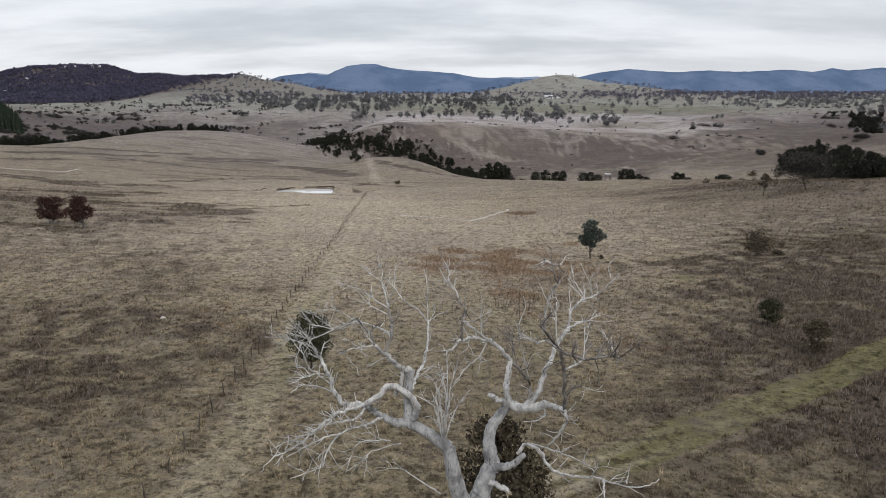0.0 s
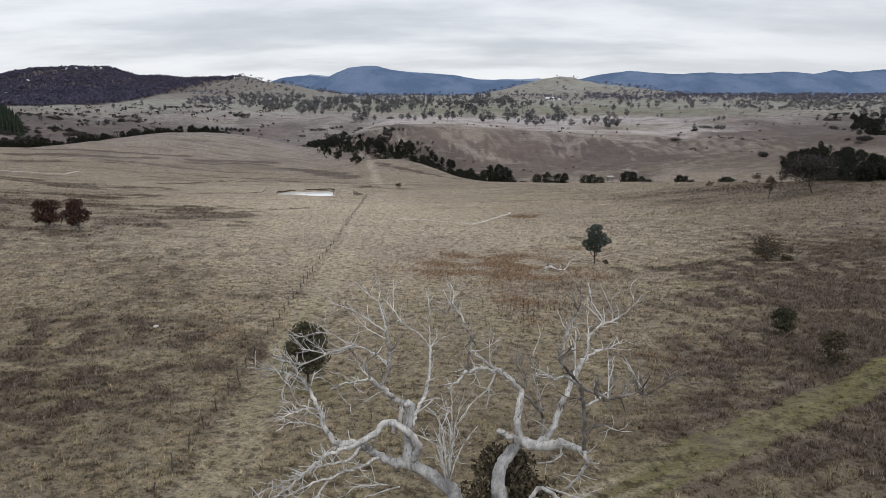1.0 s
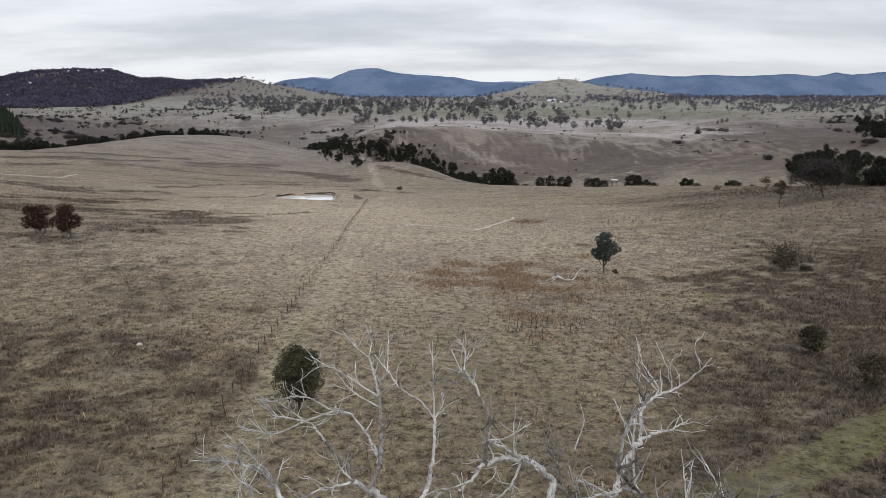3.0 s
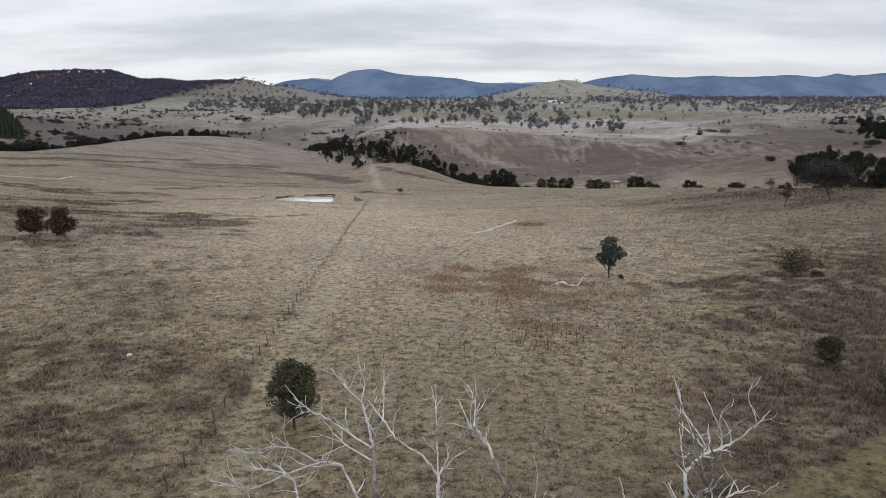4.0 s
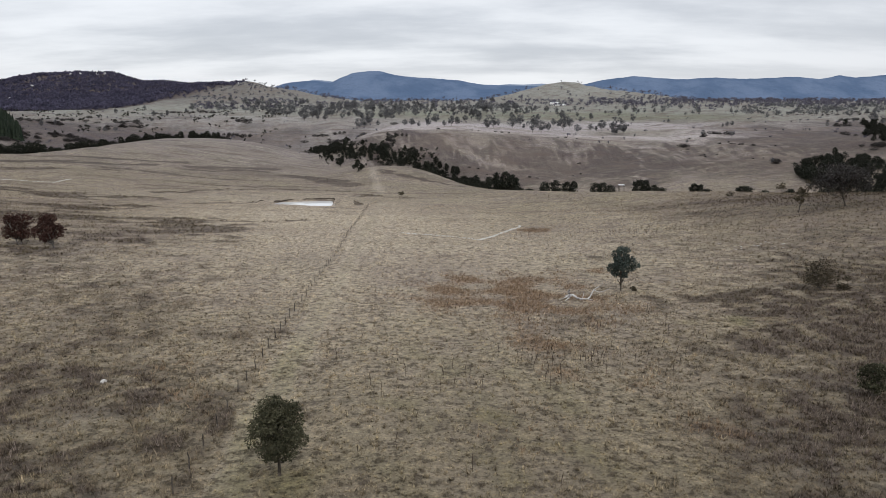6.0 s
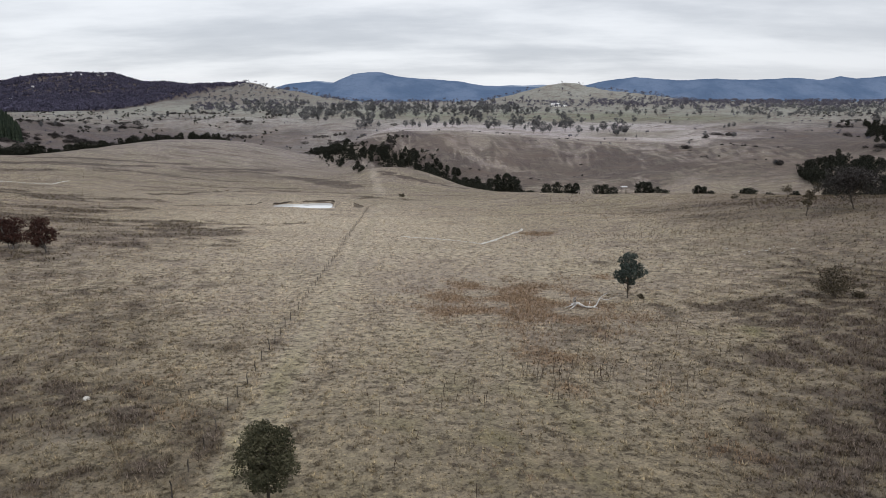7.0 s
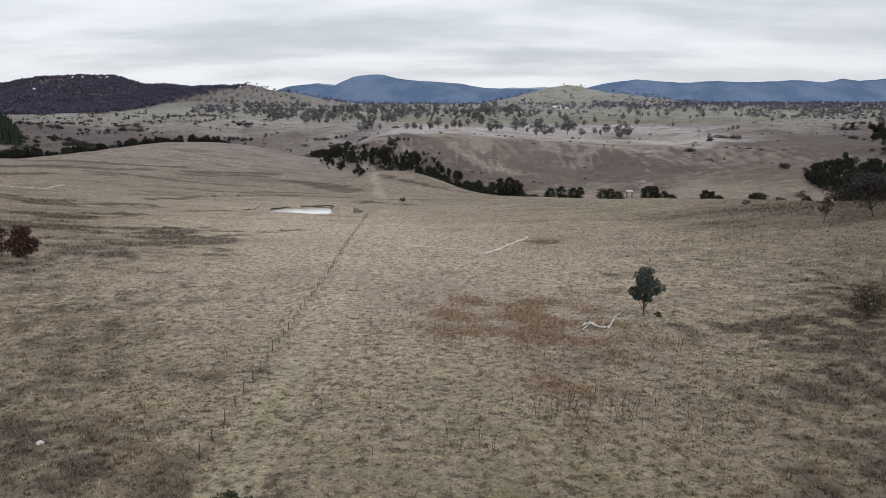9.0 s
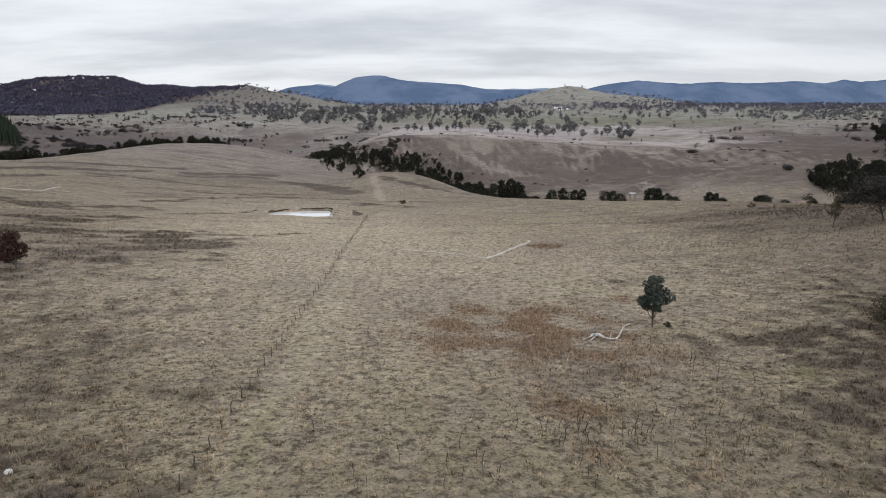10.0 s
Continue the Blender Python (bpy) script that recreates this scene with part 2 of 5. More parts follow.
class Nodes:
    """Short hand for node trees: n("ShaderNodeX", key=value) sets properties; sockets are set by put()."""

    def __init__(self, tree):
        self.tree = tree
        tree.nodes.clear()

    def __call__(self, kind, **props):
        node = self.tree.nodes.new(kind)
        if kind == "ShaderNodeTexNoise":
            node.noise_dimensions = props.pop("dims", "3D")
        if "op" in props:
            node.operation = props.pop("op")
        if "blend" in props:
            node.data_type, node.blend_type = "RGBA", props.pop("blend")
        if "sky" in props:
            node.sky_type = props.pop("sky")
        for key, value in props.items():
            self.put(node.inputs[key], value)
        return node

    def put(self, socket, value):
        if isinstance(value, bpy.types.NodeSocket):
            self.tree.links.new(value, socket)
        elif isinstance(value, tuple) and len(value) == 3 and socket.type == "RGBA":
            socket.default_value = (*value, 1)
        else:
            socket.default_value = value

    def math(self, op, a, b=0.0, clamp=False):
        node = self.tree.nodes.new("ShaderNodeMath")
        node.operation, node.use_clamp = op, clamp
        self.put(node.inputs[0], a)
        self.put(node.inputs[1], b)
        return node.outputs[0]

    def mix(self, f, a, b, blend="MIX"):
        node = self.tree.nodes.new("ShaderNodeMix")
        node.data_type, node.blend_type, node.clamp_factor = "RGBA", blend, True
        for socket, value in zip((node.inputs[0], node.inputs[6], node.inputs[7]), (f, a, b)):
            self.put(socket, value)
        return node.outputs[2]

    def noise(self, vector, scale, detail=4.0, rough=0.55):
        node = self("ShaderNodeTexNoise", Scale=scale, Detail=detail, Roughness=rough)
        if vector is not None:
            self.put(node.inputs["Vector"], vector)
        return node.outputs["Fac"]

    def band(self, v, lo, hi, a=0.0, b=1.0):
        node = self("ShaderNodeMapRange")
        node.interpolation_type = "SMOOTHSTEP"
        for key, value in zip(("Value", "From Min", "From Max", "To Min", "To Max"), (v, lo, hi, a, b)):
            self.put(node.inputs[key], value)
        return node.outputs[0]


SUN_TURN, SUN_UP = radians(160), radians(48)
n = Nodes(world.node_tree)
sky = n("ShaderNodeTexSky", sky="NISHITA")
sky.sun_disc, sky.sun_elevation, sky.sun_rotation = False, SUN_UP, SUN_TURN
way = n("ShaderNodeTexCoord").outputs["Generated"]
sep = n("ShaderNodeSeparateXYZ", Vector=way)
up = n.math("MAXIMUM", sep.outputs[2], 0.0)
flat = n.math("ADD", up, 0.16)
deck = n("ShaderNodeCombineXYZ", X=n.math("DIVIDE", sep.outputs[0], flat), Y=n.math("DIVIDE", sep.outputs[1], flat), Z=0.0).outputs[0]
streak = n("ShaderNodeMapping", Vector=deck, Scale=(0.75, 1.25, 1.0), Rotation=(0, 0, 0.12)).outputs[0]
clouds = n.noise(streak, 1.0, 7.0, 0.58)
bands = n.noise(n("ShaderNodeMapping", Vector=deck, Scale=(0.42, 1.05, 1.0), Location=(3.1, 0.7, 0)).outputs[0], 1.1, 4.0, 0.45)
lumps = n.math("ADD", n.math("MULTIPLY", clouds, 0.5), n.math("MULTIPLY", bands, 0.5))
grey = n.mix(n.band(lumps, 0.38, 0.62), (0.60, 0.63, 0.69), (0.92, 0.945, 0.995))
grey = n.mix(n.band(sep.outputs[0], 0.15, 0.75, 0.0, 0.4), grey, (0.66, 0.68, 0.73))
grey = n.mix(n.band(up, 0.05, 0.0, 0.0, 0.6), grey, (0.93, 0.95, 0.98))
grey = n.mix(n.band(sep.outputs[2], -0.02, -0.3), grey, (0.16, 0.14, 0.12))
cloudy = n("ShaderNodeBackground", Color=grey, Strength=1.0)
clear = n("ShaderNodeBackground", Color=sky.outputs[0], Strength=0.1)
both = n("ShaderNodeMixShader", Fac=0.9)
n.put(both.inputs[1], clear.outputs[0])
n.put(both.inputs[2], cloudy.outputs[0])
n.put(n("ShaderNodeOutputWorld").inputs["Surface"], both.outputs[0])

sun = new("sun", bpy.data.lights.new("sun", "SUN"))
sun.data.energy, sun.data.angle, sun.data.color = 1.0, radians(25), (1.0, 0.96, 0.9)
sun.matrix_world = look(
    (math.sin(SUN_TURN) * math.cos(SUN_UP) * 50, math.cos(SUN_TURN) * math.cos(SUN_UP) * 50, math.sin(SUN_UP) * 50), (0, 0, 0)
)


# ---------------------------------------------------------------- materials
def material(name):
    m = bpy.data.materials.new(name)
    m.use_nodes = True
    return m, Nodes(m.node_tree)


def finish(n, colour, rough=0.9, bump=None, strength=0.5, distance=0.1, spec=0.2, metal=0.0):
    b = n("ShaderNodeBsdfPrincipled", Roughness=rough, Metallic=metal)
    b.inputs["Specular IOR Level"].default_value = spec
    n.put(b.inputs["Base Color"], colour)
    if bump is not None:
        n.put(b.inputs["Normal"], n("ShaderNodeBump", Strength=strength, Distance=distance, Height=bump).outputs[0])
    n.put(n("ShaderNodeOutputMaterial").inputs["Surface"], b.outputs[0])


def grass_colour(n, place):
    """Dry grazed pasture: straw and grey-brown tufts, with green, dark, rusty and bare cover on it; tuft shade and
    distance haze are in the colour.
    """
    at = n("ShaderNodeAttribute")
    at.attribute_name = "cover"
    sep = n("ShaderNodeSeparateColor", Color=at.outputs["Color"])
    big, mid, fine = n.noise(place, 0.035, 5.0), n.noise(place, 0.35, 5.0, 0.6), n.noise(place, 1.5, 7.0, 0.75)
    clump, tuft = n.noise(place, 0.95, 5.0, 0.68), n.noise(place, 3.4, 5.0, 0.7)
    c = n.mix(n.band(mid, 0.38, 0.62), (0.226, 0.186, 0.138), (0.350, 0.294, 0.210))
    c = n.mix(n.band(n.noise(place, 0.11, 4.0, 0.6), 0.44, 0.60, 0.0, 0.6), c, (0.240, 0.200, 0.172))
    c = n.mix(n.band(big, 0.42, 0.60, 0.0, 0.6), c, (0.262, 0.226, 0.152))
    c = n.mix(n.band(n.noise(place, 0.23, 5.0, 0.65), 0.50, 0.60, 0.0, 0.42), c, (0.165, 0.134, 0.112))
    c = n.mix(n.band(n.noise(place, 0.31, 5.0, 0.65), 0.52, 0.63, 0.0, 0.42), c, (0.41, 0.36, 0.262))
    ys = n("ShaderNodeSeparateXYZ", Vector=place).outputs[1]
    # near end olive, and painted darker to match the brightness there
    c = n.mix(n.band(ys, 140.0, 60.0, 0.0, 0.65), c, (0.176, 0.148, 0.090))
    c = n.mix(n.math("MULTIPLY", at.outputs["Alpha"], 0.65), c, (0.56, 0.485, 0.385))
    ragged = n.math("ADD", n.math("ADD", n.math("MULTIPLY", mid, 0.5), n.math("MULTIPLY", clump, 0.6)), n.math("MULTIPLY", n.noise(place, 0.13, 4.0, 0.6), 0.5))
    for k, most, rag, tone in ((1, 0.78, 1.15, (0.066, 0.050, 0.043)), (2, 0.55, 1.2, (0.215, 0.135, 0.088)), (0, 0.80, 0.35, (0.155, 0.146, 0.062))):
        amount = n.math("MULTIPLY", n.band(n.math("ADD", sep.outputs[k], n.math("MULTIPLY", n.math("SUBTRACT", ragged, 0.82), rag)), 0.1, 0.75), n.math("MULTIPLY", sep.outputs[k], 3.0, True))
        c = n.mix(n.math("MULTIPLY", amount, most), c, tone)
    # the tussocks: pale heads, shade painted dark into the gaps between them, dead centres
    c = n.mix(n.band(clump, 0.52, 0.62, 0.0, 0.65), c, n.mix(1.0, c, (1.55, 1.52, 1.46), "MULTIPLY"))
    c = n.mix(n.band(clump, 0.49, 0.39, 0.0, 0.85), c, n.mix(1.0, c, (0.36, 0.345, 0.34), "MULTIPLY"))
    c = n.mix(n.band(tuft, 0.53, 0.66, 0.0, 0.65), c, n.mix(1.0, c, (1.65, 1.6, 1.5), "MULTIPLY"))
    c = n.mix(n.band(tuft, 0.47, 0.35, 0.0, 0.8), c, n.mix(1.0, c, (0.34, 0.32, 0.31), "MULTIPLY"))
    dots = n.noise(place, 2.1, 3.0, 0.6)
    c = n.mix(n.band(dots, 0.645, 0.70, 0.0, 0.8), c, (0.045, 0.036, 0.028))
    # bluer and greyer over the hills: distance haze put into the colour; far plain greener
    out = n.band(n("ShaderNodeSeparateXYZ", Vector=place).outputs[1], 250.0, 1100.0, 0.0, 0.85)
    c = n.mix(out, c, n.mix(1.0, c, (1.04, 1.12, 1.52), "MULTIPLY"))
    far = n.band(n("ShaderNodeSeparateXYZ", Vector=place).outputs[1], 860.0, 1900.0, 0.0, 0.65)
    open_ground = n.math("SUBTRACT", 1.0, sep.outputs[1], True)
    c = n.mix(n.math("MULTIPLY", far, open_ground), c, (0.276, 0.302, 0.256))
    return c, fine, mid


pasture, n = material("dry_pasture")
here = n("ShaderNodeNewGeometry").outputs["Position"]
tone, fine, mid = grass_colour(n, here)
# scrub and tussock far off, too small to stand alone
spots = n.noise(here, 0.11, 8.0, 0.75)
tone = n.mix(n.band(spots, 0.57, 0.68, 0.0, 0.65), tone, (0.12, 0.095, 0.078))
far_off = n.band(n("ShaderNodeSeparateXYZ", Vector=here).outputs[1], 230.0, 650.0)
speck = n.math("MULTIPLY", n.band(n.noise(here, 0.03, 8.0, 0.78), 0.52, 0.62, 0.0, 0.6), far_off)
tone = n.mix(speck, tone, (0.115, 0.10, 0.088))
tone = n.mix(n.band(n.noise(here, 0.012, 7.0, 0.65), 0.42, 0.70, 0.0, 0.5), tone, (0.20, 0.16, 0.135))
tone = n.mix(n.band(n.noise(here, 0.05, 8.0, 0.7), 0.50, 0.8, 0.0, 0.3), tone, (0.46, 0.41, 0.345))
# streaks of longer grass lying along the contours
lie = n.noise(n("ShaderNodeMapping", Vector=here, Scale=(0.022, 0.07, 0.0), Rotation=(0, 0, 0.15)).outputs[0], 1.0, 9.0, 0.74)
some = n.band(n.noise(here, 0.009, 4.0, 0.6), 0.42, 0.54)
span = n.math("MULTIPLY", n.band(n("ShaderNodeSeparateXYZ", Vector=here).outputs[1], 190.0, 330.0), n.math("MAXIMUM", some, n.band(n("ShaderNodeSeparateXYZ", Vector=here).outputs[1], 560.0, 680.0)))
tone = n.mix(n.math("MULTIPLY", n.band(lie, 0.52, 0.60, 0.0, 0.75), span), tone, (0.135, 0.105, 0.090))
tone = n.mix(n.math("MULTIPLY", n.band(lie, 0.44, 0.34, 0.0, 0.12), span), tone, (0.48, 0.43, 0.375))
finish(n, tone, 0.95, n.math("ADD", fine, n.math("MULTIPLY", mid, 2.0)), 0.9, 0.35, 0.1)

rust_grass, n = material("rusty_grass")
geo = n("ShaderNodeNewGeometry")
finish(n, n.mix(geo.outputs["Random Per Island"], (0.125, 0.080, 0.052), (0.40, 0.285, 0.185)), 0.9, spec=0.1)

purple_grass, n = material("purple_brown_grass")
geo = n("ShaderNodeNewGeometry")
finish(n, n.mix(geo.outputs["Random Per Island"], (0.085, 0.064, 0.056), (0.29, 0.235, 0.195)), 0.9, spec=0.1)

tuft_dark, n = material("dark_tuft")
geo = n("ShaderNodeNewGeometry")
finish(n, n.mix(geo.outputs["Random Per Island"], (0.088, 0.070, 0.044), (0.20, 0.165, 0.112)), 0.9, spec=0.1)

tussock, n = material("dry_tussock")
geo = n("ShaderNodeNewGeometry")
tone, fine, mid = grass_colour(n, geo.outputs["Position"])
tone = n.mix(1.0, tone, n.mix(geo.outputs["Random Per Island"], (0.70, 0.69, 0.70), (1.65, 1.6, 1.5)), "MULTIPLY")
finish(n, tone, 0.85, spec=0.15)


def foliage(name, dark, light, spread=0.5):
    m, n = material(name)
    geo, info = n("ShaderNodeNewGeometry"), n("ShaderNodeObjectInfo")
    t = n.math("ADD", n.math("MULTIPLY", geo.outputs["Random Per Island"], 0.75), n.math("MULTIPLY", info.outputs["Random"], 0.25))
    c = n.mix(t, dark, light)
    c = n.mix(n.band(n.noise(geo.outputs["Position"], spread, 3.0), 0.4, 0.65, 0.0, 0.5), c, tuple(v * 0.6 for v in dark))
    finish(n, c, 0.75, spec=0.12)
    return m


def bark(name, dark, light, scale=3.5, scar_shade=0.5):
    m, n = material(name)
    geo = n("ShaderNodeNewGeometry")
    stretch = n("ShaderNodeMapping", Vector=geo.outputs["Position"], Scale=(1, 1, 0.6)).outputs[0]
    a, b = n.noise(stretch, scale, 6.0, 0.65), n.noise(geo.outputs["Position"], 1.1, 4.0)
    c = n.mix(n.band(a, 0.22, 0.68), dark, light)
    # dark scorch patches; on the dead stems they also make up for missing shading
    c = n.mix(n.band(b, 0.50, 0.62, 0.0, scar_shade), c, tuple(v * 0.4 for v in dark))
    crack = n.noise(n("ShaderNodeMapping", Vector=geo.outputs["Position"], Scale=(9, 9, 1.3)).outputs[0], 1.6, 5.0, 0.7)
    c = n.mix(n.band(crack, 0.56, 0.66, 0.0, 0.75), c, tuple(v * 0.3 for v in dark))
    finish(n, c, 0.85, n.math("SUBTRACT", a, crack), 0.9, 0.05, 0.2)
    return m


gum_leaf = foliage("gum_leaf", (0.020, 0.024, 0.013), (0.165, 0.155, 0.098))
grey_leaf = foliage("blue_grey_gum_leaf", (0.040, 0.054, 0.048), (0.150, 0.172, 0.150))
brown_leaf = foliage("brown_shrub_leaf", (0.040, 0.034, 0.023), (0.145, 0.118, 0.078))
russet_leaf = foliage("russet_leaf", (0.030, 0.016, 0.013), (0.098, 0.050, 0.040))
dark_leaf = foliage("dark_creek_leaf", (0.011, 0.013, 0.010), (0.050, 0.052, 0.037))
# the next two leaves, for far woods, have violet distance haze mixed in
far_leaf = foliage("hazed_gum_leaf", (0.078, 0.074, 0.104), (0.185, 0.176, 0.215), 0.08)
forest_leaf = foliage("hazed_forest_leaf", (0.056, 0.054, 0.092), (0.135, 0.125, 0.182), 0.02)
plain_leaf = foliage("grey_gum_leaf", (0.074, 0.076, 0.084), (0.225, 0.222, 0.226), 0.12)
pine_leaf = foliage("pine_needle", (0.012, 0.020, 0.014), (0.040, 0.052, 0.034), 0.05)
wood_grey = bark("grey_dead_wood", (0.27, 0.26, 0.25), (0.78, 0.765, 0.74), 3.5, 0.4)
wood_stem = bark("grey_dead_stem", (0.17, 0.17, 0.172), (0.54, 0.535, 0.53), 3.0, 0.6)
wood_burnt = bark("scorched_wood", (0.085, 0.072, 0.065), (0.36, 0.335, 0.31), 2.2, 0.6)
wood_dark = bark("brown_bark", (0.05, 0.042, 0.034), (0.16, 0.135, 0.11))
wood_pale = bark("pale_gum_bark", (0.13, 0.12, 0.11), (0.30, 0.28, 0.26))
post_wood = bark("weathered_post", (0.045, 0.04, 0.036), (0.15, 0.13, 0.11))

rock_white, n = material("pale_stone")
geo = n("ShaderNodeNewGeometry")
finish(n, n.mix(n.noise(geo.outputs["Position"], 4.0, 6.0), (0.42, 0.40, 0.37), (0.78, 0.76, 0.72)), 0.9, n.noise(geo.outputs["Position"], 9.0), 0.5, 0.05)

weed, n = material("dead_weed_stalk")
finish(n, n.mix(n("ShaderNodeObjectInfo").outputs["Random"], (0.05, 0.035, 0.026), (0.11, 0.08, 0.06)), 0.9)

wire, n = material("fence_wire")
finish(n, n.mix(n.noise(n("ShaderNodeNewGeometry").outputs["Position"], 20.0), (0.16, 0.13, 0.11), (0.26, 0.24, 0.22)), 0.55, metal=0.8)

# near-white base colour adds to the reflection of the bright sky
dam_water, n = material("dam_water")
geo = n("ShaderNodeNewGeometry")
finish(n, n.mix(n.noise(geo.outputs["Position"], 0.3), (0.74, 0.74, 0.73), (0.80, 0.80, 0.79)), 0.04, n.noise(geo.outputs["Position"], 1.2, 2.0), 0.02, 0.02, 1.0)

# dark earth, which also serves as the shadow line above the water
earth, n = material("dam_bank_earth_shade")
geo = n("ShaderNodeNewGeometry")
finish(n, n.mix(n.noise(geo.outputs["Position"], 1.5, 6.0), (0.035, 0.028, 0.022), (0.085, 0.068, 0.052)), 0.95, n.noise(geo.outputs["Position"], 5.0), 0.5, 0.1)

# the blue of the forested ranges is air haze put into the base colour
ranges, n = material("hazed_forest_ranges")
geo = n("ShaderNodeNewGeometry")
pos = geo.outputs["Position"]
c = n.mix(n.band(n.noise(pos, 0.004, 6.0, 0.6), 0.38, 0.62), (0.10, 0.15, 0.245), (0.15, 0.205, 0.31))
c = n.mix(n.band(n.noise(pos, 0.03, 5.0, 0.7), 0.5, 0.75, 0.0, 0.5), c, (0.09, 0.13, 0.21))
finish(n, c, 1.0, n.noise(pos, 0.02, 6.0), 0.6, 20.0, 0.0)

# a farther ridge, painted paler for the thicker haze
pale_ranges, n = material("hazed_distant_ridge")
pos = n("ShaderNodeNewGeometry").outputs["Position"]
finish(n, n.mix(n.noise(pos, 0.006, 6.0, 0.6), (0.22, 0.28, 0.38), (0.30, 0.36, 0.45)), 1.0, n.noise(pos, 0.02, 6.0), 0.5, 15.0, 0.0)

paint_white, n = material("white_painted_wall")
finish(n, n.mix(n.noise(n("ShaderNodeNewGeometry").outputs["Position"], 0.8), (0.72, 0.72, 0.70), (0.82, 0.82, 0.80)), 0.6)
tin, n = material("pale_tin_roof")
finish(n, n.mix(n.noise(n("ShaderNodeNewGeometry").outputs["Position"], 0.5), (0.62, 0.63, 0.64), (0.78, 0.79, 0.80)), 0.4, metal=0.2)
dark_glass, n = material("dark_window")
finish(n, (0.02, 0.022, 0.025), 0.1, spec=0.6)


# ---------------------------------------------------------------- helpers for meshes
def mesh_from(name, verts, faces, mats, smooth_faces=False, slots=None):
    me = bpy.data.meshes.new(name)
    verts, faces = np.asarray(verts, np.float32), np.asarray(faces, np.int32)
    me.vertices.add(len(verts))
    me.vertices.foreach_set("co", verts.ravel())
    k = faces.shape[1]
    me.loops.add(faces.size)
    me.loops.foreach_set("vertex_index", faces.ravel())
    me.polygons.add(len(faces))
    me.polygons.foreach_set("loop_start", np.arange(len(faces), dtype=np.int32) * k)
    if slots is not None:
        me.polygons.foreach_set("material_index", np.asarray(slots, np.int32))
    me.polygons.foreach_set("use_smooth", np.full(len(faces), smooth_faces))
    for m in mats if isinstance(mats, (list, tuple)) else [mats]:
        me.materials.append(m)
    me.update(calc_edges=True)
    return me


def with_cover(me):
    co = np.empty(len(me.vertices) * 3, np.float32)
    me.vertices.foreach_get("co", co)
    co = co.reshape(-1, 3)
    layer = me.color_attributes.new("cover", "FLOAT_COLOR", "POINT")
    layer.data.foreach_set("color", cover(co[:, 0], co[:, 1]).astype(np.float32).ravel())
    return me


def child(name, me, parent, label=""):
    ob = new(name, me)
    ob.parent = parent
    return tagged(ob, label)


def tube(points, radii, sides=8, seed=0, rough=0.06):
    """A tapered, slightly knobbly tube along a line of points, closed at its end."""
    pts, rng = np.asarray(points, float), np.random.RandomState(seed)
    tangent = np.gradient(pts, axis=0)
    tangent /= np.linalg.norm(tangent, axis=1, keepdims=True) + 1e-9
    side = np.cross(tangent[0], (0.31, 0.87, 0.38))
    rings = []
    for p, t, r in zip(pts, tangent, radii):
        side = side - t * (side @ t)
        side /= np.linalg.norm(side) + 1e-9
        other = np.cross(t, side)
        a = np.arange(sides) * 2 * math.pi / sides
        rr = r * (1 + rough * rng.randn(sides))
        rings.append(p + rr[:, None] * (np.cos(a)[:, None] * side + np.sin(a)[:, None] * other))
    v = np.concatenate(rings + [pts[-1:] + tangent[-1:] * radii[-1] * 0.6])
    i, j = np.meshgrid(np.arange(len(pts) - 1), np.arange(sides), indexing="ij")
    q = np.stack([i * sides + j, i * sides + (j + 1) % sides, (i + 1) * sides + (j + 1) % sides, (i + 1) * sides + j], -1).reshape(-1, 4)
    last, tip = (len(pts) - 1) * sides, len(v) - 1
    cap = [[last + k, last + (k + 1) % sides, tip] for k in range(sides)]
    tris = np.concatenate([q[:, [0, 1, 2]], q[:, [0, 2, 3]], np.array(cap)])
    return v, tris


def joined(pieces):
    vs, fs, at = [], [], 0
    for v, f in pieces:
        vs.append(v)
        fs.append(np.asarray(f) + at)
        at += len(v)
    return np.concatenate(vs), np.concatenate(fs)


def spline(points, count):
    """A smooth line of count points through the given ones."""
    p = np.asarray(points, float)
    p = np.concatenate([[2 * p[0] - p[1]], p, [2 * p[-1] - p[-2]]])
    out = []
    for u in np.linspace(0, len(points) - 1 - 1e-6, count):
        k, t = int(u), u - int(u)
        a, b, c, d = p[k : k + 4]
        out.append(0.5 * (2 * b + (c - a) * t + (2 * a - 5 * b + 4 * c - d) * t**2 + (3 * b - a - 3 * c + d) * t**3))
    return np.array(out)


# ---------------------------------------------------------------- the ground, one sheet to the horizon
def ground_sheet():
    ring = np.concatenate([np.linspace(0.01, 22, 18), np.geomspace(23.5, 700, 520)[:-1], np.geomspace(700, 4900, 120)])
    front = np.linspace(-50, 50, 330)
    rest = np.linspace(50, 310, 90)[1:-1]
    az = np.radians(np.concatenate([front, rest]))
    x, y = ring[:, None] * np.sin(az), ring[:, None] * np.cos(az)
    x, y = x.ravel(), y.ravel() + 0.0
    v = np.stack([x, y, height(x, y)], -1)
    m = len(az)
    i, j = np.meshgrid(np.arange(len(ring) - 1), np.arange(m), indexing="ij")
    f = np.stack([i * m + j, i * m + (j + 1) % m, (i + 1) * m + (j + 1) % m, (i + 1) * m + j], -1).reshape(-1, 4)
    f = f[:, ::-1]
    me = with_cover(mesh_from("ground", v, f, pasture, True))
    return tagged(new("ground", me), "dry grazed pasture on rolling hills with brown tussock", "ground", kind="structure")


ground_sheet()


